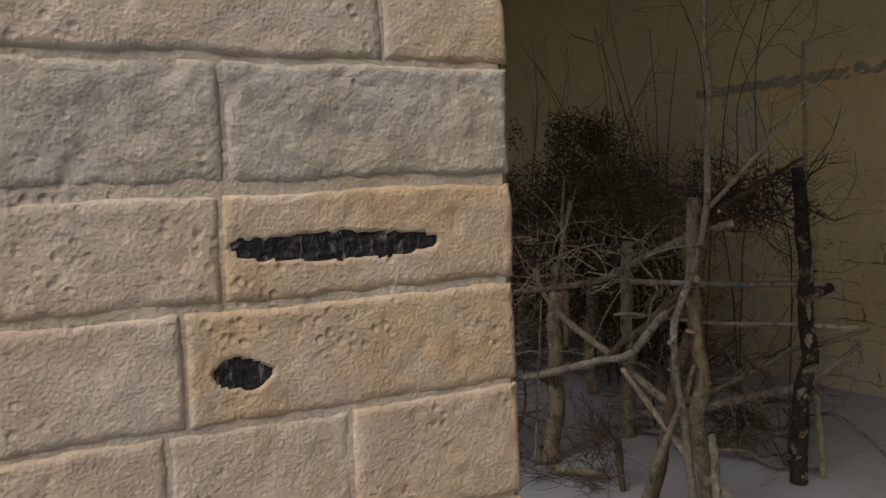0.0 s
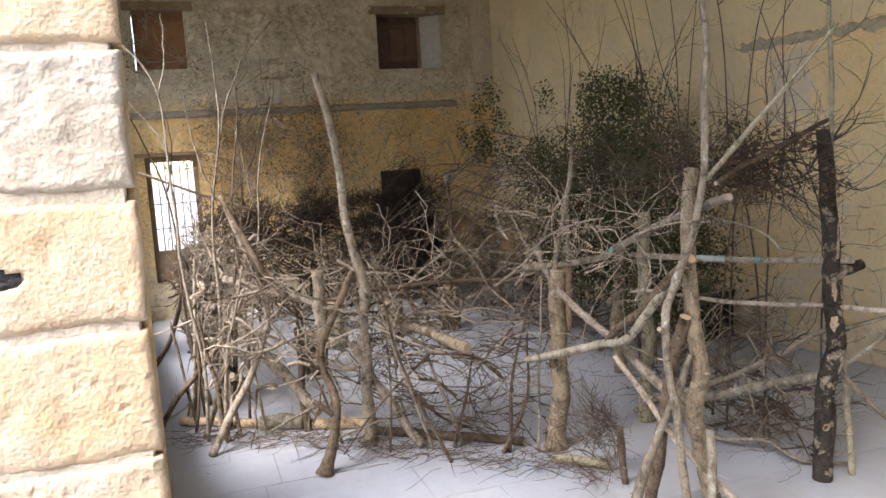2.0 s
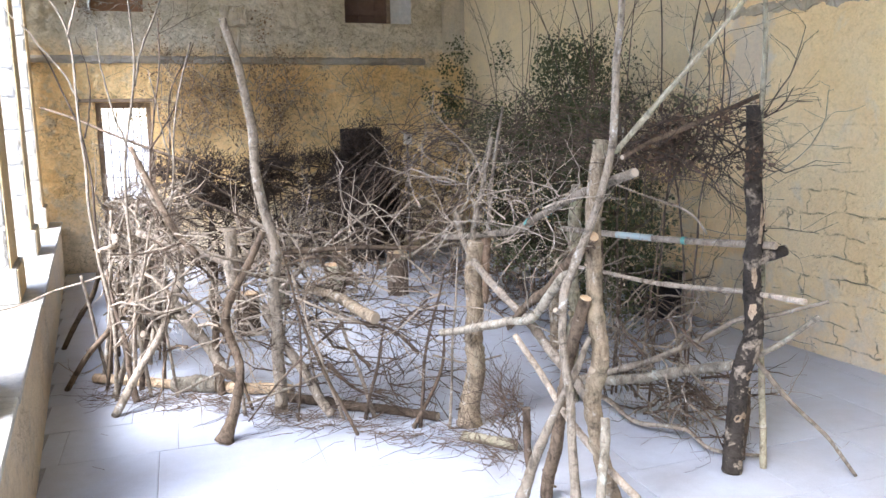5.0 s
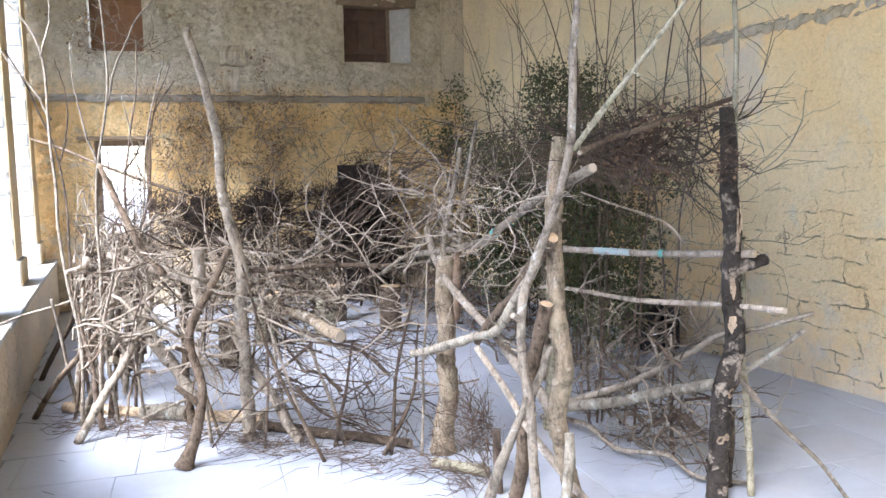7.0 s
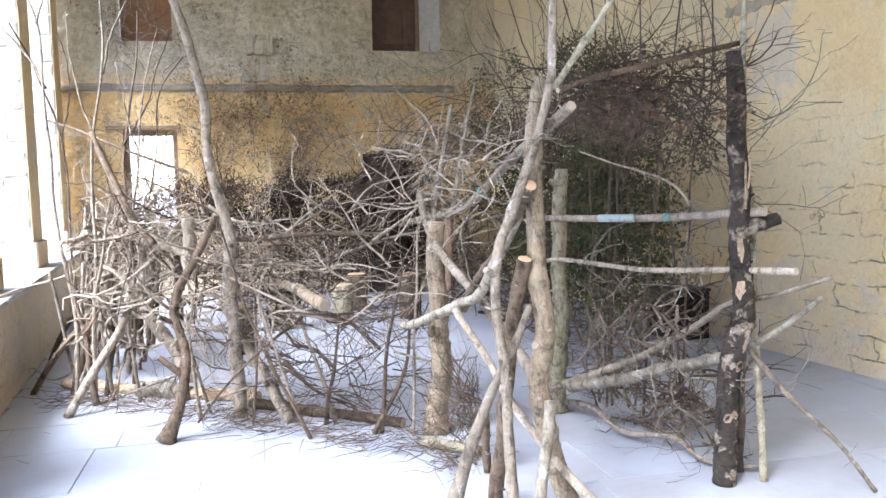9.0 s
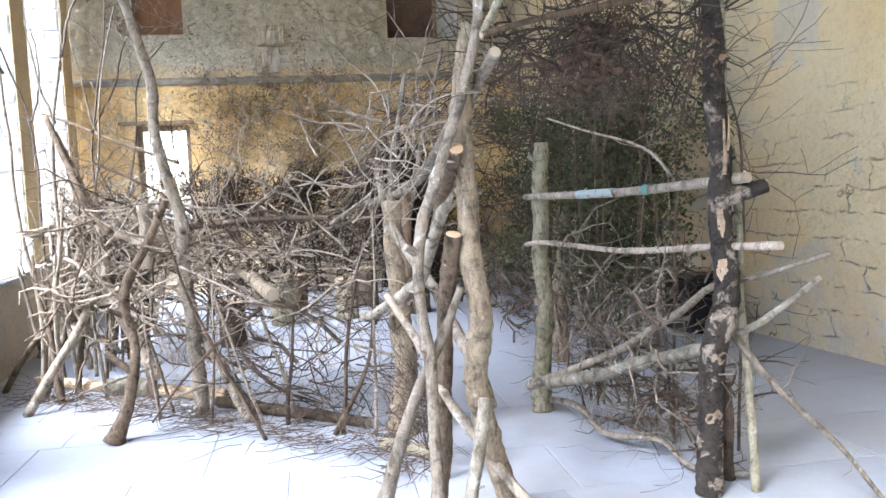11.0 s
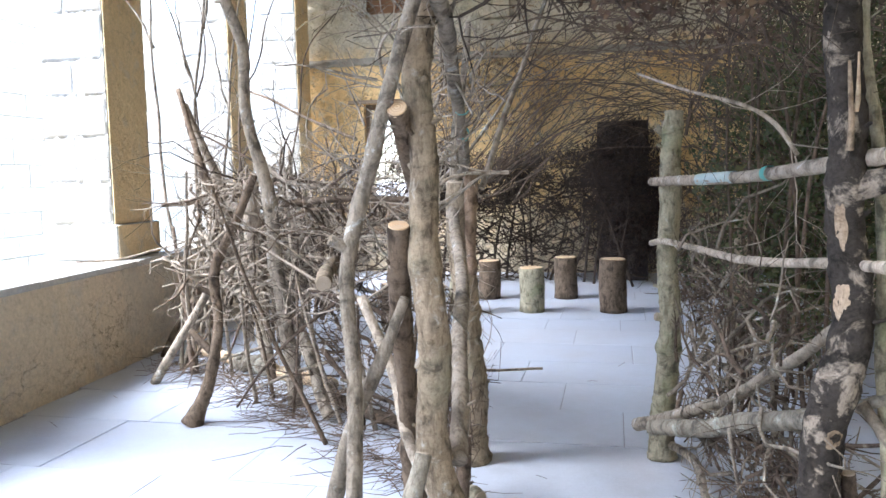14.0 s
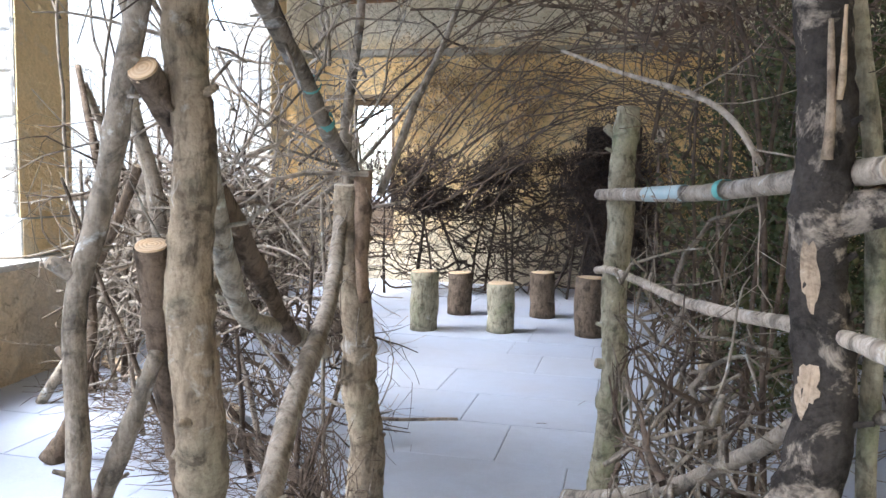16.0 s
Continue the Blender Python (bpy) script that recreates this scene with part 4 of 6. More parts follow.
def rock_patch(name, cx, cz, w, h, seed):
    """A dark jagged seam showing in a hollow of the block."""
    rng = np.random.default_rng(seed)
    nx, nz = 64, 8
    verts, faces = [], []
    for j in range(nz + 1):
        for i in range(nx + 1):
            a, c = i / nx - 0.5, j / nz - 0.5
            env = min(1.0, (1 - 2 * abs(a)) * 4 + 0.25) ** 0.6
            up = 0.75 + 0.3 * noise.noise(Vector((a * w * 24, seed, 0.0))) + 0.2 * noise.noise(Vector((a * w * 110, seed, 3.0)))
            dn = 0.75 + 0.35 * noise.noise(Vector((a * w * 28, seed, 9.0))) + 0.2 * noise.noise(Vector((a * w * 120, seed, 5.0)))
            zz = cz + (c * 2) * h * 0.5 * env * (up if c > 0 else dn) + 0.004 * math.sin(-a * 4.0)
            e = 0.001 * (1 - (2 * abs(c)) ** 4) + 0.003 * noise.noise(Vector((a * w * 70, c * h * 70, seed)))
            verts.append((cx + a * w, 1.2886 - e, zz))
    k = nx + 1
    for j in range(nz):
        for i in range(nx):
            q = j * k + i
            faces.append((q, q + 1, q + 1 + k, q + k))
    me = bpy.data.meshes.new(name)
    me.from_pydata(verts, [], faces)
    me.materials.append(M_VEIN)
    return part(name, me, corner, "black glassy flint seam in the stone")


rock_patch("flint_seam", 0.824, 2.04, 0.325, 0.075, 2)
rock_patch("flint_seam", 0.668, 1.862, 0.084, 0.075, 7)

# ---- courtyard wall across ----
b = Buf()
b.box((-6.6, -14, -0.4), (-6.03, 30, 5.4))
yard = tagged(part("courtyard_wall", b.mesh("courtyard_wall", M_MORTAR)), "sunlit pale ashlar facade across the courtyard", "facade", kind="structure")
rng = np.random.default_rng(31)
b = Buf()
z = -0.35
while z < 5.2:
    h = rng.uniform(0.34, 0.46)
    y = -14 + rng.uniform(0, 0.6)
    while y < 29.2:
        ln = rng.uniform(0.6, 1.3)
        o = rng.uniform(0, 0.02)
        b.box((-6.05, y + 0.008, z + 0.008), (-6.0 + o, y + ln - 0.008, z + h - 0.008))
        y += ln
    z += h
tagged(part("stone_courses", b.mesh("stone_courses", M_COURT), yard), kind="stuff")

# ---- stick shelter: posts and larger branches ----
limb("bent_pole", [(2.38, 5.91, 0), (2.37, 5.8, 0.7), (2.34, 5.67, 1.25), (2.3, 5.66, 1.6), (2.26, 5.65, 2.0), (2.2, 5.56, 2.36), (2.09, 5.42, 2.75)],
     0.047, 0.024, M_GREY, "tall bent grey pole with sawn top leaning outward", "pole", seed=2, knots=6)
limb("crooked_trunk", [(1.94, 5.47, 0), (2.02, 5.52, 0.22), (2.08, 5.55, 0.48), (2.02, 5.64, 0.72), (2.05, 5.68, 0.9), (2.15, 5.68, 1.12), (2.29, 5.66, 1.39)],
     0.034, 0.022, M_BROWN, "crooked brown sapling trunk with a splayed foot", "trunk", seed=3, flare=0.9, knots=5,
     stubs=((0.28, 0.2, 0.6, (-0.7, 0.1, 0.6)), (0.5, 0.12, 0.5, (-0.9, -0.3, 0.5))))
limb("prop_stick", [(1.21, 6.24, 0.0), (1.42, 6.3, 0.36), (1.66, 6.36, 0.74), (1.74, 6.4, 1.0), (1.68, 6.42, 1.3), (1.5, 6.3, 1.86)], 0.03, 0.024, M_GREY,
     "grey stick propped slantwise against the shelter", "stick", seed=4, knots=4)
limb("post", [(3.595, 5.18, 0), (3.6, 5.13, 0.4), (3.59, 5.06, 0.8), (3.585, 5.0, 1.33)], 0.068, 0.054, M_TAN,
     "thick brown-barked door post with a rusty torn top", "post", seed=5, flare=0.35, knots=3)
limb("upright_stick", [(3.57, 5.04, 1.2), (3.6, 4.97, 1.6), (3.66, 4.9, 2.0)], 0.024, 0.012, M_GREY, "thin grey stick tied to the door post", "stick", seed=6, shoots=3)
limb("curved_branch", [(3.81, 3.79, 0.52), (3.79, 3.95, 0.65), (3.72, 4.3, 0.84), (3.62, 4.78, 1.08), (3.55, 5.1, 1.3), (3.52, 5.2, 1.5)], 0.03, 0.022, M_PALETWIG,
     "pale curved branch braced against the door post", "branch", seed=7, cuts=(False, True))
trunk = limb("post", [(3.94, 3.84, 0), (3.85, 3.76, 0.2), (3.77, 3.73, 0.6), (3.74, 3.73, 1.0), (3.73, 3.725, 1.5), (3.75, 3.74, 1.8), (3.78, 3.76, 2.0)],
     0.048, 0.039, M_TAN, "stout tan-barked trunk standing at the entrance", "post", seed=8, knots=5, flare=0.15,
     stubs=((0.42, 0.05, 0.5, (-0.8, -0.3, 0.5)),))
limb("forked_branch", [(3.56, 3.52, 0.0), (3.55, 3.57, 0.34), (3.545, 3.66, 0.92), (3.55, 3.7, 1.24), (3.6, 3.68, 1.4), (3.68, 3.65, 1.64), (3.76, 3.66, 1.88), (3.79, 3.665, 2.0)],
     0.024, 0.02, M_GREY, "grey forked branch crossing the entrance trunk", "branch", seed=9, knots=6, cuts=(True, False),
     stubs=((0.58, 0.06, 0.7, (-0.8, -0.3, 0.5)),))
limb("fork_arm", [(3.79, 3.665, 1.96), (3.8, 3.67, 2.3), (3.82, 3.68, 2.75), (3.85, 3.7, 3.4)], 0.021, 0.012, M_GREY, "upright arm of the forked branch", "branch", seed=10, cuts=(False, False), shoots=2, shoot_len=0.3)
limb("fork_arm", [(3.8, 3.66, 1.95), (3.89, 3.5, 2.15), (4.0, 3.33, 2.36), (4.14, 3.12, 2.66)], 0.014, 0.009, M_OLIVE,
     "lichened long arm reaching outward from the fork", "branch", seed=111, cuts=(False, False), shoots=4, shoot_len=0.4)
limb("leaning_log", [(3.3, 3.78, 0.0), (3.38, 3.78, 0.23), (3.5, 3.74, 0.55), (3.61, 3.69, 0.84), (3.69, 3.685, 1.02)], 0.034, 0.014, M_GREY,
     "leaning grey log with a split upper end", "log", seed=12, knots=5, cuts=(True, False))
limb("leaning_log", [(3.62, 4.02, 0.0), (3.63, 3.92, 0.5), (3.65, 3.8, 0.9), (3.673, 3.7, 1.22)], 0.036, 0.031, M_BROWN,
     "dark brown log behind the entrance trunk, orange sawn top", "log", seed=13, fresh=True)
limb("slanting_log", [(3.688, 3.66, 1.54), (3.662, 3.94, 1.32), (3.63, 4.24, 1.09), (3.605, 4.5, 0.88)], 0.031, 0.021, M_BROWN,
     "mottled dark log slanting behind the entrance trunk, sawn top", "log", seed=51, knots=5, fresh=True)
limb("brace", [(3.6, 3.4, 0.0), (3.66, 3.48, 0.28), (3.75, 3.62, 0.6)], 0.027, 0.022, M_LICHEN, "mossy short brace at the foot of the trunk", "brace", seed=14)
limb("split_log", [(3.96, 3.62, 0.12), (3.84, 3.7, 0.27), (3.66, 3.84, 0.52), (3.58, 3.95, 0.7), (3.44, 4.05, 0.96)], 0.022, 0.016, M_PALETWIG,
     "pale split stick with a torn yellow end", "stick", seed=15)
limb("arched_branch", [(3.40, 5.2, 0.68), (3.47, 5.06, 0.72), (3.57, 4.5, 0.91), (3.6, 4.2, 1.0), (3.66, 3.98, 1.24), (3.7, 3.84, 1.42)], 0.027, 0.025, M_LICHEN,
     "lichen-grey arched branch joining post and trunk", "branch", seed=16, knots=4, shoots=4, shoot_len=0.35)
limb("upper_rail", [(3.43, 5.35, 1.31), (3.6, 5.0, 1.37), (3.68, 4.6, 1.45), (3.74, 4.33, 1.565), (3.755, 4.1, 1.67), (3.8, 3.75, 1.79), (3.812, 3.5, 1.86)], 0.022, 0.023, M_GREY,
     "crooked grey rail lashed high between post and trunk", "rail", seed=17, shoots=7, shoot_len=0.35)
limb("lintel_branch", [(3.78, 3.56, 1.93), (4.0, 3.64, 2.0), (4.26, 3.74, 2.06), (4.83, 3.965, 2.2), (4.96, 4.0, 2.23)], 0.012, 0.014, M_BROWN,
     "brown branch lying as lintel over the entrance", "branch", seed=18, shoots=6, shoot_len=0.4)
dark_post = limb("bark_post", [(4.805, 3.92, 0), (4.83, 3.92, 0.4), (4.86, 3.9, 0.9), (4.87, 3.89, 1.35), (4.86, 3.92, 1.8), (4.87, 3.96, 2.17)], 0.06, 0.042, M_BIRCH,
     "dark flaking-barked post with pale scars and side stub", "post", seed=19, knots=3,
     stubs=((0.6, 0.2, 0.62, (0.9, -0.25, 0.25)),))
limb("torn_stub", [(4.86, 3.848, 1.4), (4.856, 3.838, 1.5), (4.85, 3.832, 1.63)], 0.009, 0.004, M_SCAR, "torn pale splinter rising from the dark post", "splinter", seed=44, sides=7)
limb("torn_stub", [(4.872, 3.846, 1.5), (4.874, 3.836, 1.56), (4.87, 3.826, 1.65)], 0.006, 0.003, M_PEELED, "thin pale splinter rising from the dark post", "splinter", seed=48, sides=6)
limb("green_pole", [(5.02, 3.9, 0), (5.0, 3.93, 0.6), (4.95, 3.95, 1.4), (4.9, 3.93, 2.1), (4.86, 3.9, 3.0)], 0.021, 0.012, M_OLIVE,
     "slim greenish pole standing beside the dark post", "pole", seed=20, shoots=6, shoot_len=0.7)
limb("door_post", [(4.48, 5.36, 0), (4.49, 5.365, 0.5), (4.51, 5.37, 1.0), (4.525, 5.372, 1.63)], 0.054, 0.044, M_OLIVE,
     "olive-green smooth post at the inner doorway", "post", seed=21, knots=4, flare=0.3, stubs=((0.42, 0.07, 0.4, (-0.9, -0.3, 0.1)), (0.93, 0.09, 0.4, (-0.7, 0.1, 0.6))))
limb("rail", [(4.43, 5.42, 1.31), (4.5, 5.2, 1.315), (4.7, 4.6, 1.33), (4.88, 4.02, 1.37), (4.95, 3.82, 1.385)], 0.021, 0.023, M_PALETWIG,
     "pale rail with blue paint tied between the posts", "rail", seed=22, knots=2)
limb("rail", [(4.43, 5.44, 1.02), (4.5, 5.25, 1.04), (4.72, 4.6, 1.03), (4.89, 4.04, 1.08), (4.92, 3.55, 1.12)], 0.014, 0.017, M_PALETWIG,
     "thin crooked pale rail tied between the posts", "rail", seed=23, knots=4, shoots=1)
limb("rail", [(4.36, 5.22, 0.2), (4.47, 5.0, 0.3), (4.7, 4.5, 0.56), (4.88, 4.1, 0.87), (5.05, 3.88, 0.96), (5.24, 3.7, 1.06)], 0.03, 0.011, M_GREY,
     "slanting tan branch laid across as a low rail", "rail", seed=24, knots=3)
limb("rail", [(4.42, 5.0, 0.26), (4.62, 4.55, 0.42), (4.87, 4.02, 0.63)], 0.034, 0.032, M_LICHEN, "short pale log used as the lowest rail", "rail", seed=25)
limb("fallen_branch", [(4.46, 5.5, 0.04), (4.6, 5.08, 0.1), (4.62, 4.7, 0.05), (4.8, 4.4, 0.09), (4.84, 4.15, 0.04), (5.08, 3.98, 0.03)], 0.022, 0.01, M_GREY,
     "gnarled branch lying on the floor under the rails", "branch", seed=26, shoots=7, shoot_len=0.4)
limb("leaning_stick", [(4.93, 3.93, 0.7), (5.12, 3.78, 0.42), (5.28, 3.66, 0.22), (5.43, 3.6, 0.012)], 0.016, 0.01, M_GREY,
     "pale stick slanting down to the floor", "stick", seed=27, shoots=2, shoot_len=0.25)
limb("leaning_stick", [(4.98, 4.05, 0.0), (4.93, 3.98, 0.2), (4.9, 3.93, 0.5)], 0.026, 0.02, M_BROWN, "short dark prop behind the dark post", "stick", seed=28)
limb("log_rail", [(2.62, 5.95, 0.92), (2.78, 5.5, 0.9), (2.91, 5.07, 0.86)], 0.036, 0.038, M_TAN, "tan log with a chewed sawn end in the wall", "log", seed=29)
limb("mid_rail", [(2.4, 5.75, 1.22), (2.9, 5.55, 1.25), (3.35, 5.4, 1.24)], 0.019, 0.016, M_BROWN, "brown rail woven along the shelter front", "rail", seed=30, shoots=6)
limb("left_log", [(1.45, 6.75, 1.28), (1.75, 6.4, 1.2), (2.08, 6.05, 1.12)], 0.03, 0.034, M_PALETWIG, "pale bare log laid across the stick wall", "log", seed=31, knots=4)
limb("dark_stick", [(1.46, 6.31, 1.96), (1.6, 6.22, 1.62), (1.72, 6.15, 1.38), (1.86, 6.1, 1.18)], 0.018, 0.024, M_BROWN, "dark stick with a sawn top in the stick wall", "stick", seed=32, shoots=3)
limb("slant_log", [(1.42, 7.3, 1.0), (1.62, 6.9, 0.74), (1.86, 6.5, 0.42), (2.05, 6.25, 0.2)], 0.05, 0.042, M_GREY, "thick grey log slanting inside the stick wall", "log", seed=33)
limb("rising_stick", [(3.68, 5.05, 1.3), (3.76, 5.16, 1.58), (3.85, 5.3, 1.88), (3.95, 5.4, 2.2)], 0.015, 0.01, M_GREY, "grey stick rising behind the door post", "stick", seed=35, shoots=3)
limb("whip_branch", [(4.34, 4.64, 1.72), (4.5, 4.5, 1.64), (4.67, 4.37, 1.57), (4.76, 4.3, 1.5), (4.82, 4.26, 1.4)], 0.004, 0.008, M_PALETWIG, "bleached whip-thin curved branch", "branch", seed=37, shoots=4, shoot_len=0.4)
limb("stake", [(5.0, 6.6, 0), (5.02, 6.62, 0.5), (5.03, 6.6, 1.18)], 0.065, 0.06, M_TAN, "stout sawn stake in the hedge", "post", seed=38)
limb("stake", [(1.98, 6.45, 0), (1.96, 6.42, 0.5), (1.98, 6.35, 1.1)], 0.03, 0.028, M_BROWN, "dark stake in the stick wall", "post", seed=39)

limb("side_stick", [(4.93, 3.97, 0.68), (5.04, 3.9, 0.75), (5.14, 3.84, 0.84), (5.24, 3.77, 0.95)], 0.016, 0.014, M_LICHEN, "pale stick jutting out past the dark post", "stick", seed=49, knots=4, shoots=2, shoot_len=0.16)
limb("slant_log", [(2.7, 5.62, 0.035), (2.57, 5.72, 0.25), (2.42, 5.86, 0.52), (2.29, 5.96, 0.8)], 0.036, 0.03, M_GREY, "mottled grey log slanting through the shelter front", "log", seed=50, knots=4, shoots=3, shoot_len=0.3)
# sawn, splintered short stump wedged in the wall
limb("splintered_stump", [(2.1, 6.0, 0.95), (2.1, 6.0, 1.12), (2.09, 6.01, 1.36)], 0.042, 0.046, M_PALETWIG, "splintered pale stump wedged among the sticks", "stump", seed=40, sides=9)

scar(trunk, (3.80, 3.665, 0.3), (-0.1, -1, 0.2), 0.018, 0.09, M_SCAR, 1)
scar(trunk, (3.845, 3.675, 0.16), (0.5, -0.9, 0.1), 0.016, 0.05, M_SCAR, 2)
scar(dark_post, (4.81, 3.852, 0.36), (-0.3, -0.95, 0), 0.05, 0.035, M_SCAR, 3)
scar(dark_post, (4.825, 3.842, 1.0), (-0.4, -0.9, 0), 0.05, 0.05, M_SCAR, 4)
scar(dark_post, (4.84, 3.85, 0.62), (-0.1, -1, 0), 0.032, 0.028, M_SCAR, 5)
scar(dark_post, (4.84, 3.845, 1.2), (-0.5, -0.9, 0), 0.022, 0.07, M_SCAR, 6)
limb("torn_bark", [(3.645, 4.99, 0.92), (3.65, 4.975, 1.12), (3.645, 4.97, 1.38)], 0.018, 0.034, M_TORN, "rusty torn wood on the door post top", "bark", seed=45, sides=8, cuts=(False, False))

# green tape and blue paint bands
def band(name, p, d, r, w, material, label):
    q = Buf()
    d = unit(d)
    q.tube([d * -w / 2, d * w / 2], [r, r], 12, False)
    return tagged(part(name, q.mesh(name, material, True), at=p), label, "tape")


band("tie_tape", (3.71, 4.46, 1.51), (0.06, -0.27, 0.115), 0.0265, 0.035, M_TAPE, "green tape wound round the crooked rail")
band("tie_tape", (3.745, 4.28, 1.588), (0.04, -0.24, 0.11), 0.0265, 0.01, M_TAPE, "thin green tape wound round the crooked rail")
band("tie_tape", (4.76, 4.4, 1.343), (0.2, -0.6, 0.03), 0.0255, 0.03, M_TAPE, "green tape wound round the pale rail")
band("tie_tape", (4.64, 4.78, 1.326), (0.2, -0.6, 0.02), 0.0236, 0.3, M_BLUE, "pale blue paint band on the rail")

# stick wall on the parapet side: many upright sticks
rng = np.random.default_rng(77)
for k in range(34):
    t = k / 33
    bx, by = 1.02 + 0.42 * rng.random() + 0.1 * t, 6.5 + 3.2 * t + rng.uniform(-0.15, 0.15)
    hgt = rng.uniform(0.9, 1.5)
    lean = rng.normal(0, 0.16, 2) + np.array((0.12, -0.05))
    mid = (bx + lean[0] * 0.5 + rng.normal(0, 0.03), by + lean[1] * 0.5, hgt * 0.5)
    limb("upright_stick", [(bx, by, 0), mid, (bx + lean[0], by + lean[1], hgt)], rng.uniform(0.013, 0.03), rng.uniform(0.008, 0.016),
         (M_TWIG, M_GREY, M_PALETWIG, M_BROWN)[k % 4], "dry upright stick woven into the shelter wall", "stick", seed=100 + k,
         shoots=2 if k % 2 else 1, shoot_len=0.45, sides=7, knots=2)
for k in range(9):
    a = np.array((1.2 + 0.25 * rng.random(), 6.6 + 0.3 * k, 0.5 + 0.9 * rng.random()))
    e = a + np.array((rng.uniform(-0.1, 0.5), rng.uniform(0.6, 1.1) * rng.choice((-1, 1)), rng.uniform(-0.4, 0.4)))
    e[1], e[2] = max(6.5, e[1]), max(0.1, e[2])
    limb("woven_stick", [tuple(a), tuple((a + e) / 2 + rng.normal(0, 0.05, 3)), tuple(e)], 0.028, 0.016, (M_GREY, M_PALETWIG)[k % 2],
         "dry stick woven crosswise through the wall", "stick", seed=160 + k, shoots=3, sides=7)
for k in range(22):
    t = rng.random()
    a = np.array((1.8 + 1.7 * t, 6.3 - 1.15 * t, rng.uniform(0.3, 1.4))) + rng.normal(0, 0.06, 3)
    e = a + np.array((rng.uniform(0.3, 0.8) * rng.choice((-1, 1)), rng.normal(0, 0.15), rng.normal(0.1, 0.4)))
    e[2] = max(0.05, e[2])
    limb("woven_stick", [tuple(a), tuple((a + e) / 2 + rng.normal(0, 0.05, 3)), tuple(e)], rng.uniform(0.008, 0.016), 0.006, (M_GREY, M_PALETWIG, M_TWIG)[k % 3],
         "dry stick woven crosswise through the front", "stick", seed=500 + k, shoots=3, sides=6, cuts=(False, False), shoot_len=0.4)
for k in range(12):
    t = rng.random()
    a = np.array((1.9 + 1.6 * t, 6.2 - 1.1 * t, 0.0)) + np.array((*rng.normal(0, 0.08, 2), 0))
    e = a + np.array((rng.normal(0, 0.2), rng.normal(0, 0.1), rng.uniform(0.7, 1.5)))
    limb("upright_stick", [tuple(a), tuple((a + e) / 2 + rng.normal(0, 0.04, 3)), tuple(e)], rng.uniform(0.009, 0.018), 0.006, (M_GREY, M_PALETWIG, M_TWIG, M_BROWN)[k % 4],
         "dry upright stick woven into the shelter front", "stick", seed=540 + k, shoots=3, sides=6, cuts=(False, False), shoot_len=0.4)
# two dark props leaning on the parapet
limb("dark_prop", [(0.8, 7.0, 0.0), (1.0, 6.95, 0.32), (1.28, 6.85, 0.62), (1.5, 6.7, 0.98)], 0.024, 0.02, M_BROWN, "dark stick leaning from the parapet foot", "stick", seed=41)
limb("dark_prop", [(0.62, 8.3, 0.0), (0.78, 8.2, 0.3), (1.0, 8.0, 0.7), (1.12, 7.9, 1.1)], 0.024, 0.02, M_BROWN, "dark stick leaning from the parapet foot", "stick", seed=42)
limb("thin_twig", [(0.42, 6.55, 0.79), (0.6, 6.8, 0.785), (0.8, 6.95, 0.84), (1.05, 6.95, 0.9), (1.2, 6.9, 0.96)], 0.007, 0.009, M_PALETWIG, "long thin twig trailing over the parapet", "twig", seed=43, cuts=(False, False))

# saplings rising from the stick wall: curved, forked, bleached
def sapling(pts, forks, r, seed, material):
    ob = limb("sapling", pts, r, r * 0.4, material, "slender leafless sapling with fine side shoots", "sapling", "saplings in the stick wall", (False, False), 8, seed, shoot_len=0.6, sides=8, knots=5)
    base = np.array(pts[0])
    for start, mid, end in forks:
        q = Buf()
        line = spline([start, mid, end], 0.05)
        line = line + np.cumsum(np.random.default_rng(seed).normal(0, 0.006, line.shape), axis=0)
        q.tube(line - base, np.linspace(r * 0.6, r * 0.2, len(line)), 7)
        part("fork", q.mesh("fork", material, True), ob)


sapling([(1.2, 6.6, 0), (1.22, 6.62, 0.7), (1.13, 6.6, 1.38), (1.12, 6.58, 2.2), (1.06, 6.6, 2.86), (0.75, 6.6, 3.27)], [((1.12, 6.58, 2.3), (1.0, 6.55, 2.55), (0.72, 6.5, 2.95)), ((1.08, 6.59, 2.75), (1.16, 6.6, 3.05), (1.18, 6.62, 3.4))], 0.016, 201, M_GREY)
sapling([(1.45, 6.6, 0), (1.38, 6.62, 0.9), (1.41, 6.6, 1.87), (1.5, 6.58, 2.4), (1.52, 6.6, 2.85), (1.49, 6.6, 3.3)], [((1.5, 6.59, 2.4), (1.62, 6.6, 2.8), (1.96, 6.6, 3.25)), ((1.42, 6.6, 1.95), (1.3, 6.62, 2.3), (1.27, 6.66, 2.8))], 0.016, 202, M_GREY)
sapling([(1.55, 6.9, 0), (1.6, 6.9, 1.0), (1.56, 6.95, 1.8), (1.68, 7.0, 2.5), (1.7, 7.1, 2.95)], [((1.57, 6.95, 1.9), (1.74, 6.9, 2.2), (1.95, 6.85, 2.7))], 0.014, 203, M_TWIG)
sapling([(1.65, 6.5, 0), (1.6, 6.5, 0.8), (1.72, 6.45, 1.6), (1.78, 6.45, 2.2), (1.92, 6.4, 2.7)], [((1.74, 6.45, 1.8), (1.66, 6.45, 2.1), (1.62, 6.4, 2.5))], 0.013, 204, M_GREY)
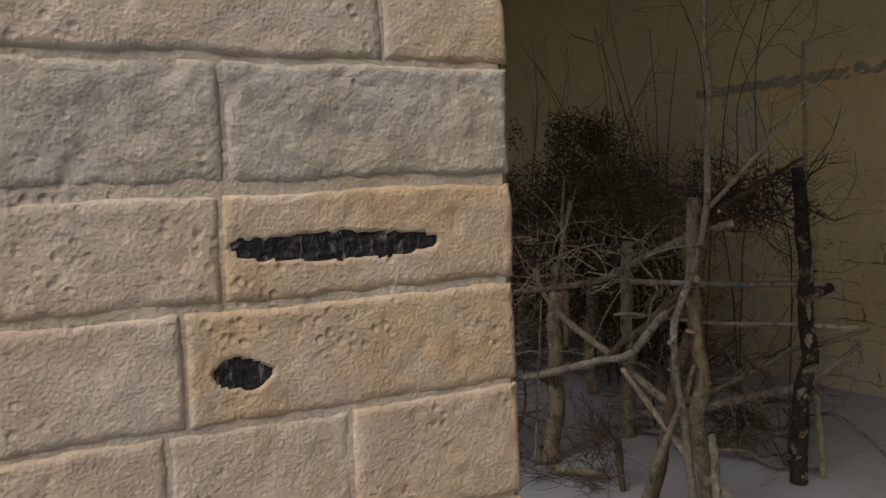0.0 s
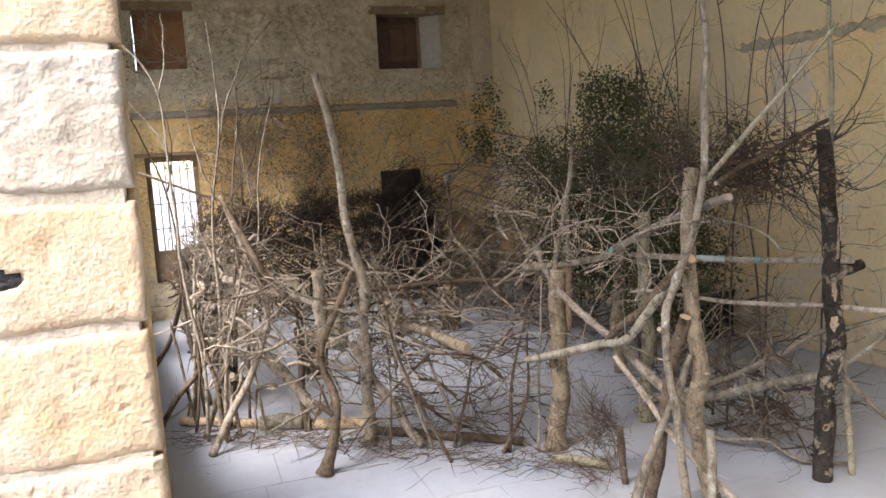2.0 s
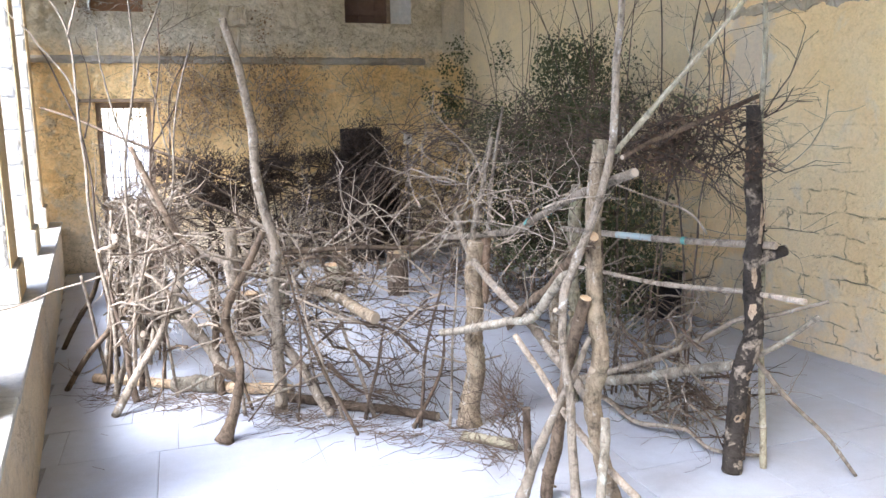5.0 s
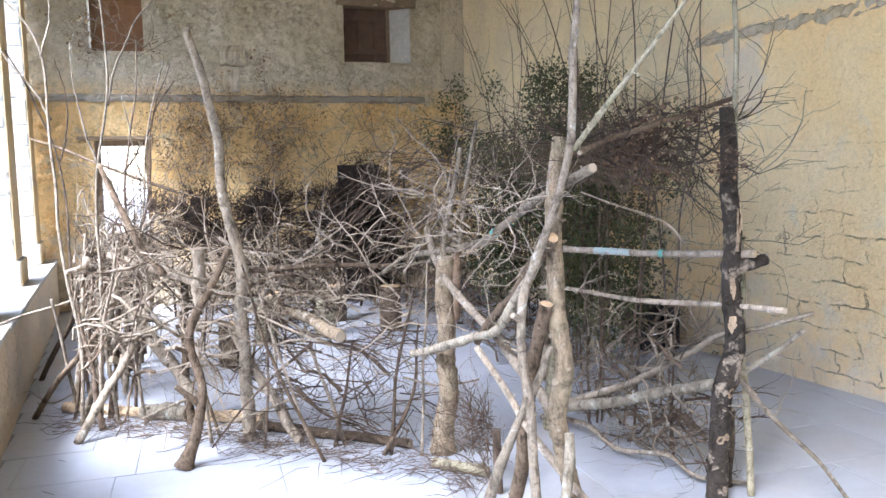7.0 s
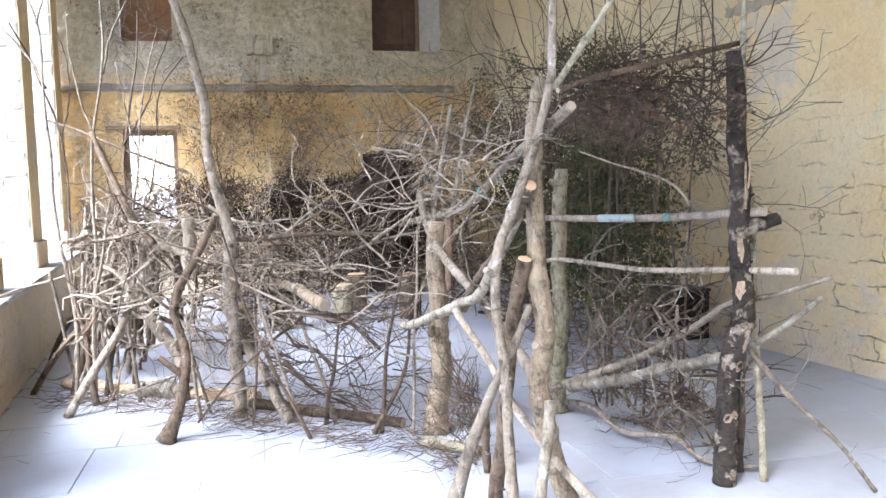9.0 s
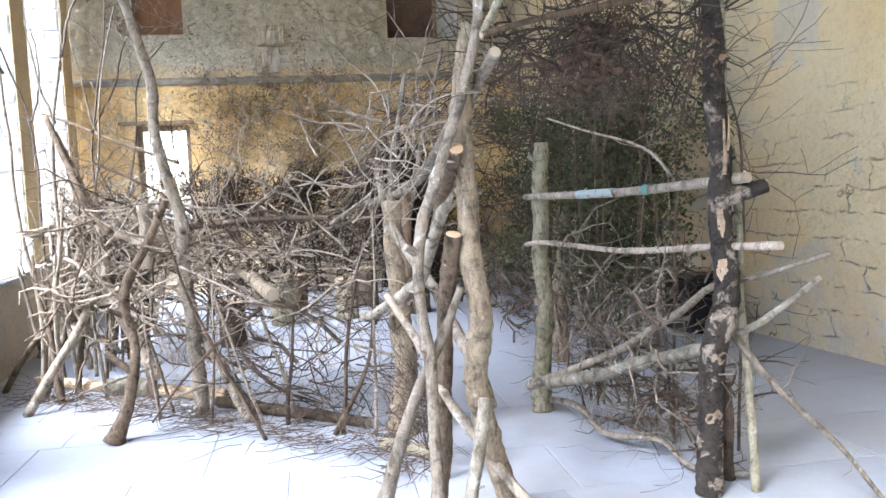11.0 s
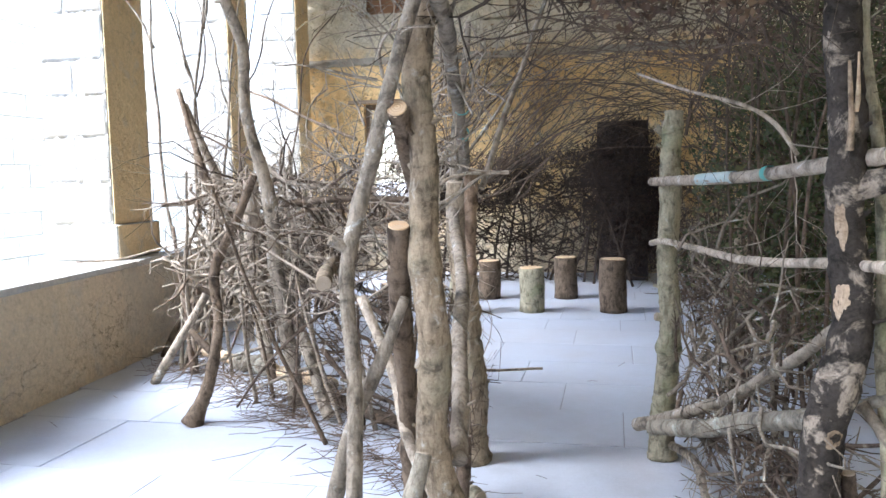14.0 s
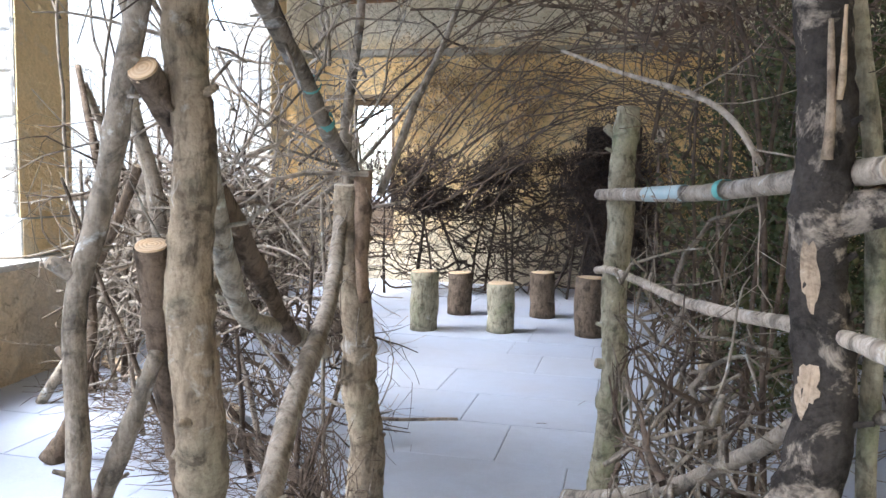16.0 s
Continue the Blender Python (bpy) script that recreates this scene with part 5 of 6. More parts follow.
sapling([(1.2, 7.1, 0), (1.12, 7.12, 1.0), (1.08, 7.2, 1.9), (0.9, 7.3, 2.5), (0.7, 7.4, 2.9)], [((1.08, 7.2, 2.0), (1.14, 7.25, 2.4), (1.1, 7.3, 2.8))], 0.013, 205, M_TWIG)
sapling([(1.5, 7.6, 0), (1.56, 7.6, 1.0), (1.7, 7.7, 1.8), (1.76, 7.8, 2.4), (1.95, 8.0, 2.75)], [], 0.012, 206, M_TWIG)
limb("slant_stick", [(0.47, 9.4, 2.3), (0.8, 9.2, 2.18), (1.25, 8.9, 1.98), (1.9, 8.6, 1.72)], 0.012, 0.016, M_BROWN, "dark stick slanting across before the barred window", "stick", seed=47, shoots=3, shoot_len=0.3)
# dry creeper clinging to the back wall, with brown buds
def creeper(name, x0, x1, z0, z1, count, seed, buds, label):
    rng = np.random.default_rng(seed)
    q, l2, tips = Buf(), Buf(), []
    for _ in range(count):
        p = (rng.uniform(x0, x1), BACK_Y - 0.09, rng.uniform(z0, z1))
        twig(q, rng, p, (rng.normal(0, 0.7), 0.0, rng.normal(0.8, 0.5)), rng.uniform(0.4, 0.9), 0.006, 1, 0.3, 0.2, 5, 4, tips)
    lo = BACK_Y - 0.06
    q.v = [(x, min(BACK_Y - 0.05, max(y, BACK_Y - 0.25)), z) for x, y, z in q.v]
    for t, d in tips:
        for _ in range(buds):
            l2.leaf((t[0] + rng.normal(0, 0.05), min(lo, t[1]) + rng.uniform(-0.06, 0), t[2] + rng.normal(0, 0.05)), rng.normal(0, 1, 3), rng.normal(0, 1, 3), 0.03)
    ob = stuff(name, q, M_PALETWIG, label, "creeper")
    if buds:
        part("buds", l2.mesh("buds", M_BUD), ob, "dry brown buds")


creeper("wall_creeper", 1.6, 3.5, 1.55, 2.7, 72, 61, 6, "dry leafless creeper spread over the ochre wall")
creeper("wall_creeper", 3.4, 5.6, 1.8, 2.7, 22, 62, 0, "thin bare creeper stems on the back wall")
creeper("wall_creeper", 0.75, 1.5, 3.6, 4.1, 12, 63, 5, "dry brown creeper before the high window")
# long thin shoots above the hedge
for k in range(26):
    y = rng.uniform(5.6, 10.0) if k < 18 else rng.uniform(4.3, 5.5)
    x = float(np.interp(y, (4.2, 5.5, 6.5, 7.8, 9.5, 11.2), (5.0, 4.8, 5.35, 5.75, 5.6, 5.2))) + rng.normal(0.08, 0.12)
    hgt = rng.uniform(2.9, 3.9)
    dx, dy = rng.normal(0, 0.3), rng.normal(0, 0.3)
    limb("tall_shoot", [(x, y, 0.01), (x + dx * 0.1 + rng.normal(0, 0.06), y + dy * 0.3, 1.5), (x + dx * 0.6 + rng.normal(0, 0.08), y + dy * 0.5, 2.1), (x + dx * 0.8, y + dy * 0.8, hgt * 0.8), (x + dx * 1.8, y + dy * 1.5, hgt)], 0.009, 0.0025,
         M_TWIG, "tall thin dark shoot rising from the hedge", "shoot", "shoots in the hedge", (False, False), 5, 230 + k, shoot_len=0.6, sides=6)

# ---- thickets ----
def along(path, t):
    path = [np.array(p, float) for p in path]
    seg = [np.linalg.norm(b2 - a2) for a2, b2 in zip(path[:-1], path[1:])]
    d = t * sum(seg)
    for a2, b2, s in zip(path[:-1], path[1:], seg):
        if d <= s:
            return a2 + (b2 - a2) * d / s, unit(b2 - a2)
        d -= s
    return path[-1], unit(path[-1] - path[-2])


def thicket(name, path, thick, z0, z1, count, length, r, material, label, seed, up=0.3, depth=1, shoots=4, kink=0.3, dens=1.0):
    rng = np.random.default_rng(seed)
    q = Buf()
    for _ in range(count):
        p, d = along(path, rng.random())
        nrm = np.array((-d[1], d[0]))
        p = p + nrm * rng.normal(0, thick)
        z = z0 + (z1 - z0) * rng.random() ** dens
        s = rng.choice((-1, 1))
        dirn = (d[0] * s + rng.normal(0, 0.4), d[1] * s + rng.normal(0, 0.4), rng.normal(up, 0.55))
        twig(q, rng, (p[0], p[1], z), dirn, length * rng.uniform(0.5, 1.4), r * rng.uniform(0.6, 1.5), depth, kink, 0.0, shoots)
    return stuff(name, q, material, label, "twigs")


FRONT = [(1.7, 6.4), (2.4, 5.95), (3.1, 5.45), (3.55, 5.15)]
LEFT = [(1.38, 6.5), (1.32, 7.6), (1.25, 9.0), (1.5, 10.8)]
RIGHT = [(4.7, 5.5), (5.3, 6.5), (5.6, 7.8), (5.45, 9.5), (5.0, 11.2)]
BACK = [(1.6, 11.5), (2.6, 11.8), (4.0, 11.9), (5.0, 11.6)]
thicket("twig_thicket", [(2.35, 5.95), (3.1, 5.45), (3.55, 5.15)], 0.06, 0.05, 1.0, 150, 0.45, 0.0045, M_TWIG, "tangle of fine dry twigs in the shelter front", 1, 0.1, 1, 5)
thicket("twig_thicket", FRONT, 0.1, 0.6, 1.45, 110, 0.75, 0.006, M_PALETWIG, "bleached twigs woven along the shelter top", 2, 0.2, 1, 4)
thicket("twig_thicket", [(1.4, 6.6), (1.32, 7.6), (1.25, 9.0), (1.5, 10.8)], 0.13, 0.5, 1.4, 75, 0.7, 0.009, M_GREY, "dense dry twigs filling the stick wall", 3, 0.4, 1, 4)
thicket("twig_thicket", LEFT, 0.16, 0.6, 1.45, 80, 0.7, 0.008, M_PALETWIG, "bleached crooked twigs in the stick wall", 4, 0.2, 1, 3)
thicket("twig_thicket", [(1.25, 7.0), (1.2, 8.6), (1.35, 10.2), (1.7, 11.2)], 0.14, 0.5, 1.4, 90, 0.75, 0.011, M_TWIG, "dense brown brushwood stacked in the stick wall", 12, 0.15, 1, 3)
thicket("twig_thicket", [(1.5, 6.5), (2.4, 6.1), (3.2, 5.6)], 0.1, 1.0, 1.4, 30, 0.7, 0.008, M_TWIG, "brown brushwood heaped along the wall top", 13, 0.05, 1, 3)
thicket("crooked_sticks", [(1.4, 6.5), (1.34, 7.4), (1.3, 8.4)], 0.11, 0.45, 1.35, 40, 0.8, 0.014, M_GREY, "thick crooked grey sticks in the stick wall", 14, 0.3, 1, 2, 0.5)
thicket("crooked_sticks", [(1.4, 6.45), (2.0, 6.2), (2.4, 5.95)], 0.08, 0.5, 1.3, 26, 0.7, 0.013, M_PALETWIG, "thick crooked pale sticks in the stick wall", 15, 0.2, 1, 2, 0.5)
thicket("crooked_sticks", [(1.5, 6.5), (2.2, 6.2), (3.2, 5.5)], 0.1, 0.2, 1.2, 20, 0.7, 0.011, M_BROWN, "dark crooked sticks in the shelter front", 16, 0.1, 1, 2, 0.5)
thicket("crooked_sticks", [(4.6, 5.4), (4.85, 4.7), (5.05, 4.2)], 0.1, 0.1, 1.05, 30, 0.5, 0.01, M_GREY, "thick crooked grey sticks behind the rails", 17, 0.5, 1, 3, 0.5)
thicket("twig_thicket", [(5.0, 6.0), (5.4, 6.8), (5.6, 7.8), (5.45, 9.5), (5.0, 11.2)], 0.18, 0.05, 1.4, 170, 0.6, 0.007, M_TWIG, "brown twigs woven into the hedge wall", 5, 0.3, 1, 4)
thicket("twig_thicket", RIGHT, 0.2, 0.5, 1.9, 140, 0.8, 0.008, M_BROWN, "dark crooked twigs in the hedge wall", 6, 0.3, 1, 4)
thicket("dark_brush", BACK, 0.14, 0.05, 1.5, 260, 0.8, 0.008, M_DARKTWIG, "dark dead brushwood along the back wall", 7, 0.3, 1, 4)
thicket("dark_brush", BACK, 0.1, 0.1, 1.3, 70, 1.0, 0.013, M_DARKTWIG, "thick dark dead boughs crossing along the back wall", 18, 0.25, 1, 3, 0.35)
thicket("crooked_sticks", [(4.95, 7.0), (5.05, 8.4), (4.95, 9.8), (4.85, 11.0)], 0.12, 0.03, 0.6, 110, 0.5, 0.011, M_TWIG, "pile of short crooked sticks under the hedge", 19, 0.1, 1, 2, 0.4)
thicket("curly_twigs", [(4.6, 5.2), (4.72, 4.75), (4.86, 4.3)], 0.07, 0.25, 1.1, 46, 0.6, 0.0075, M_GREY, "curly grey twigs hanging through the rails", 20, -0.7, 1, 3, 0.55)
thicket("curly_twigs", [(4.66, 4.7), (4.86, 4.15)], 0.06, 0.05, 0.4, 40, 0.34, 0.004, M_TWIG, "bundle of fine brown twigs below the rails", 21, 0.2, 1, 5, 0.35)
thicket("canopy_twigs", [(3.86, 3.72), (4.3, 3.86), (4.84, 4.02)], 0.09, 1.86, 2.08, 66, 0.5, 0.005, M_DARKTWIG, "dense dark twigs heaped on the entrance lintel", 22, 0.1, 1, 5)
thicket("canopy_twigs", [(3.95, 4.2), (4.7, 4.6), (5.0, 5.4)], 0.22, 1.85, 2.02, 50, 0.6, 0.005, M_BROWN, "brown twigs roofing the entrance passage", 23, 0.1, 1, 5)
thicket("twig_thicket", [(4.55, 5.3), (4.75, 4.6), (4.95, 4.1)], 0.12, 0.05, 0.9, 60, 0.45, 0.008, M_TWIG, "crooked twigs stuffed behind the rails", 8, 0.3, 1, 4)
thicket("twig_thicket", [(3.6, 4.68), (3.72, 4.42)], 0.05, 0.02, 0.46, 150, 0.3, 0.0034, M_TWIG, "small bristling twig bunch at the post foot", 9, 0.9, 1, 5)
limb("stake", [(3.7, 4.42, 0), (3.69, 4.44, 0.15), (3.7, 4.47, 0.36)], 0.022, 0.024, M_TWIG, "short grey-brown stake among bristling twigs", "post", seed=46)
thicket("twig_thicket", [(3.45, 5.1), (3.75, 3.9)], 0.12, 1.35, 1.75, 44, 0.55, 0.005, M_PALETWIG, "spray of bleached twigs over the upper rail", 10, 0.2, 1, 4)
thicket("twig_thicket", [(4.9, 4.0), (4.5, 4.4), (4.3, 4.9)], 0.1, 1.7, 2.2, 30, 0.6, 0.004, M_TWIG, "thin twigs hanging from the lintel", 11, -0.2, 1, 4)

# arching twigs over the entrance passage
q = Buf()
rng = np.random.default_rng(88)
for k in range(38):
    y = rng.uniform(4.8, 9.0)
    a = np.array((3.35 + rng.normal(0, 0.12), y, rng.uniform(1.1, 1.5)))
    e = np.array((5.15 + rng.normal(0, 0.25), y + rng.normal(0.3, 0.5), rng.uniform(1.5, 2.1)))
    if k % 4 == 0:
        a, e = e + rng.normal(0, 0.2, 3), a + np.array((rng.normal(0.3, 0.3), rng.normal(0, 0.6), 0.2))
    m1 = a + (e - a) * 0.35 + np.array((rng.normal(0, 0.12), rng.normal(0, 0.12), rng.uniform(0.2, 0.6)))
    m2 = a + (e - a) * 0.7 + np.array((rng.normal(0, 0.12), rng.normal(0, 0.12), rng.uniform(0.1, 0.5)))
    pts = spline([tuple(a), tuple(m1), tuple(m2), tuple(e)], 0.1)
    pts = pts + np.cumsum(rng.normal(0, 0.012, pts.shape), axis=0)
    q.tube(pts, np.linspace(0.006, 0.0018, len(pts)) * rng.uniform(0.6, 1.1), 4, False)
    for _ in range(4):
        i = int(rng.integers(2, len(pts) - 1))
        twig(q, rng, pts[i], unit(pts[i] - pts[i - 1]) + rng.normal(0, 0.5, 3), rng.uniform(0.2, 0.5), 0.003, 1, 0.2, 0, 2, 3)
for k in range(46):
    p = (rng.uniform(3.9, 5.3), rng.uniform(4.6, 7.2), rng.uniform(1.8, 2.1))
    twig(q, rng, p, (rng.normal(), rng.normal(), rng.normal(-0.05, 0.2)), rng.uniform(0.4, 0.9), 0.005, 1, 0.3, 0, 4)
stuff("arched_twigs", q, M_TWIG, "thin brown twigs bent into an arch overhead", "twigs")

# floor litter
q = Buf()
rng = np.random.default_rng(90)
EDGE = [(1.05, 6.75), (1.7, 6.35), (2.4, 5.75), (3.1, 5.1), (3.65, 4.5)]
for _ in range(520):
    p, d = along(EDGE, rng.random())
    p = p + np.array((-d[1], d[0])) * rng.normal(0.0, 0.09)
    twig(q, rng, (p[0], p[1], rng.uniform(0.008, 0.07)), (rng.normal(), rng.normal(), 0.02), rng.uniform(0.08, 0.4), rng.uniform(0.0018, 0.004), 0, 0.25, 0, 0, 3)
for _ in range(260):
    p, d = along(RIGHT, rng.random())
    p = p + np.array((-d[1], d[0])) * rng.normal(0, 0.25)
    twig(q, rng, (p[0], p[1], rng.uniform(0.008, 0.08)), (rng.normal(), rng.normal(), 0.05), rng.uniform(0.1, 0.5), rng.uniform(0.002, 0.005), 0, 0.25, 0, 0, 3)
for _ in range(26):
    twig(q, rng, (rng.uniform(1.0, 6.2), rng.uniform(2.6, 8), 0.006), (rng.normal(), rng.normal(), 0.0), rng.uniform(0.03, 0.1), 0.0015, 0, 0.2, 0, 0, 3)
stuff("twig_litter", q, M_TWIG, "broken twigs and bark scattered on the floor", "litter")

# logs edging the shelter on the floor
for k, (a, e, r, mt, lb) in enumerate((((1.0, 7.12, 0.04), (1.62, 6.72, 0.04), 0.04, M_PEELED, "split weathered board of wood on the floor"),
                                       ((1.62, 6.66, 0.06), (1.95, 6.5, 0.06), 0.06, M_LICHEN, "short mossy log on the floor"),
                                       ((1.98, 6.5, 0.045), (2.5, 6.22, 0.045), 0.045, M_PEELED, "barkless split log on the floor"),
                                       ((2.45, 6.08, 0.036), (3.4, 5.3, 0.036), 0.036, M_BROWN, "long brown log edging the shelter"),
                                       ((3.45, 4.92, 0.035), (3.72, 4.66, 0.035), 0.033, M_OLIVE, "mossy log end by the door post"))):
    limb("edging_log", [a, tuple((np.array(a) + np.array(e)) / 2 + np.array((0.02, 0.01, 0.0))), e], r, r * 0.9, mt, lb, "log", "logs edging the shelter", seed=300 + k, sides=10)

# ---- hedge leaves ----
def leaves(name, blobs, per, size, material, label, seed, droop=0.0):
    rng = np.random.default_rng(seed)
    q = Buf()
    for cx, cy, cz, rx, ry, rz, w in blobs:
        for _ in range(int(per * w)):
            v = rng.normal(0, 1, 3)
            v = v / np.linalg.norm(v) * rng.random() ** 0.45
            p = np.array((cx + v[0] * rx, cy + v[1] * ry, cz + v[2] * rz))
            d = unit(rng.normal(0, 1, 3) + np.array((0, 0, droop)))
            q.leaf(p, d, rng.normal(0, 1, 3), size * rng.uniform(0.6, 1.4))
    return stuff(name, q, material, label, "foliage", False)


rng = np.random.default_rng(95)
blobs = []
for k in range(150):
    p, d = along([(4.95, 5.9), (5.55, 6.8), (5.75, 8.2), (5.5, 10.2)], rng.random())
    z = rng.uniform(0.5, 2.2)
    blobs.append((p[0] + rng.normal(0.08, 0.27), p[1] + rng.normal(0, 0.2), z, rng.uniform(0.15, 0.32), rng.uniform(0.15, 0.32), rng.uniform(0.18, 0.34), 1.0))
for k in range(80):
    blobs.append((5.8 + rng.normal(0, 0.22), 7.8 + rng.normal(0, 0.36), 1.6 + 1.25 * rng.random() ** 1.2, rng.uniform(0.1, 0.24), rng.uniform(0.1, 0.24), 0.22, 0.55))
leaves("hedge_foliage", blobs, 230, 0.03, M_LEAF, "evergreen leaves of the cut hedge branches", 1)
blobs = [(4.2 + 0.55 * rng.random(), 3.95 + rng.normal(0, 0.12), 1.95 + rng.normal(0, 0.1), 0.13, 0.12, 0.1, 0.5) for _ in range(12)]
blobs += [(4.6 + rng.normal(0, 0.3), 5.0 + rng.normal(0, 0.4), 1.95 + rng.normal(0, 0.15), 0.2, 0.2, 0.12, 0.35) for _ in range(5)]
leaves("withered_leaves", blobs, 110, 0.027, M_DEADLEAF, "withered brown leaves hanging from the lintel", 2, -0.6)
blobs = [(5.95 + rng.normal(0, 0.18), 11.9 + rng.normal(0, 0.18), 2.45 + rng.normal(0, 0.36), 0.16, 0.16, 0.2, 0.5) for _ in range(22)]
leaves("hedge_foliage", blobs, 120, 0.04, M_LEAF, "evergreen leaves high in the back corner", 3)


def needles(name, blobs, per, size, seed, label):
    rng = np.random.default_rng(seed)
    q = Buf()
    for cx, cy, cz, rx, ry, rz in blobs:
        for _ in range(per):
            v = rng.normal(0, 0.5, 3)
            p = np.array((cx + v[0] * rx, cy + v[1] * ry, cz + v[2] * rz))
            q.leaf(p, unit(rng.normal(0, 1, 3) + np.array((0, 0, 0.6))), rng.normal(0, 1, 3), size * rng.uniform(0.6, 1.5), 0.06)
    return stuff(name, q, M_NEEDLE, label, "brush", False)


blobs = []
band_blobs = []
for _ in range(46):
    p, d = along(BACK, rng.random() * 0.85)
    band_blobs.append((p[0], p[1] - 0.05 + rng.normal(0, 0.1), 1.58 - 0.75 * rng.random() ** 2.2, rng.uniform(0.14, 0.3), 0.14, rng.uniform(0.1, 0.2)))
for _ in range(34):
    blobs.append((4.5 + rng.normal(0, 0.16), 11.4 + rng.normal(0, 0.06), rng.uniform(0.2, 1.95), 0.28, 0.14, 0.25))
def dead_conifer(x, y, h, seed):
    """A dead dark conifer branch stood upright: stem, side twigs, tufts of needles towards the top."""
    rng = np.random.default_rng(seed)
    base = np.array((x, y, 0.0))
    lean = rng.normal(0, 0.32, 2) * np.array((1.0, 0.3))
    line = np.array([(lean[0] * t + 0.05 * math.sin(3 * t + 2 * seed) + 0.015 * math.sin(7 * t + seed), lean[1] * t, h * t) for t in np.linspace(0, 1, 12)])
    q = Buf()
    q.tube(line, np.linspace(0.018, 0.005, 12), 7)
    ob = tagged(part("dead_conifer", q.mesh("dead_conifer", M_DARKTWIG, True), at=base), "dark dead conifer branch stood against the back wall", "branch", "dead conifers along the back wall")
    tw, nd = Buf(), Buf()
    for _ in range(26):
        t = rng.uniform(0.15, 1.0)
        p = line[int(t * 11)] + base
        a = rng.uniform(0, 6.28)
        tips = []
        pts = twig(tw, rng, p, (math.cos(a), 0.5 * math.sin(a), rng.uniform(-0.1, 0.7)), rng.uniform(0.15, 0.4), 0.005, 1, 0.25, 0, 3, 4, tips)
        if t > 0.62:
            for tp, d in tips:
                for _ in range(26):
                    nd.leaf(tp + rng.normal(0, 0.035, 3) - d * rng.uniform(0, 0.12), unit(d + rng.normal(0, 0.7, 3)), rng.normal(0, 1, 3), rng.uniform(0.03, 0.07), 0.08)
    for b2, nm, mt in ((tw, "side_twig", M_DARKTWIG), (nd, "needles", M_NEEDLE)):
        b2.v = [(v[0] - x, v[1] - y, v[2]) for v in b2.v]
        tagged(part(nm, b2.mesh(nm, mt), ob), kind="stuff")


for k in range(15):
    dead_conifer(1.75 + 0.19 * k + rng.normal(0, 0.04), 11.25 + 0.5 * math.sin(k * 0.25) + rng.normal(0, 0.06), rng.uniform(1.35, 1.85), 600 + k)

needles("conifer_brush", band_blobs, 170, 0.08, 5, "dark tufts of dead needles along the back wall")
needles("conifer_brush", blobs, 420, 0.08, 4, "blackened dead conifer branches on the back wall")

# ---- log stools ----
def log_stool(x, y, r, h, material, seed):
    rng = np.random.default_rng(seed)
    zs = np.linspace(0, h, 7)
    q = Buf()
    q.tube([(0.006 * math.sin(z * 9 + seed), 0.006 * math.cos(z * 7), z) for z in zs], r * (1 + 0.02 * rng.standard_normal(7)), 20, True, 0.018, rng)
    ob = tagged(part("log_stool", q.mesh("log_stool", material, True), at=(x, y, 0)), "upright sawn log used as a stool", "stool", "log stools inside the shelter")
    q = Buf()
    q.tube([(0, 0, -0.008), (0, 0, 0.006)], [r * 0.94, r * 0.9], 20)
    part("seat_top", q.mesh("seat_top", M_CUT), ob, "pale sawn top with growth rings", (0, 0, h))


for k, (x, y, r, h, mt) in enumerate(((2.77, 9.18, 0.128, 0.53, M_OLIVE), (2.9, 10.1, 0.122, 0.42, M_BROWN), (3.45, 9.3, 0.125, 0.44, M_OLIVE),
                                      (3.73, 10.2, 0.125, 0.45, M_BROWN), (4.24, 9.36, 0.132, 0.52, M_BROWN), (2.35, 8.2, 0.12, 0.42, M_BROWN))):
    log_stool(x, y, r, h, mt, 400 + k)

# ---- box, dark backing, birdhouse ----
crate = tagged(part("black_box", None, at=(6.37, 7.12, 0)), "matt black painted box against the ochre wall", "box")
crate.rotation_euler = (0, 0, radians(6))
b = Buf()
b.box((0, 0, 0.0), (0.4, 0.03, 0.46))
b.box((0, 0.03, 0.0), (0.03, 0.45, 0.46))
b.box((0.37, 0.03, 0.0), (0.4, 0.45, 0.46))
b.box((0.03, 0.42, 0.0), (0.37, 0.45, 0.46))
part("body", bevelled("body", b, M_BLACK, 0.004), crate)
b = Buf()
b.box((-0.01, -0.01, 0.462), (0.41, 0.46, 0.49))
part("lid", bevelled("lid", b, M_BLACK, 0.005), crate)

# flat black sheet added behind the brush to deepen its dark core
b = Buf()
b.box((4.04, 11.6, 0.012), (4.66, 11.63, 2.0))
tagged(part("dark_board", bevelled("dark_board", b, M_BACKING, 0.006)), "tall black sheet added to darken the depth of the dead brush", "board")

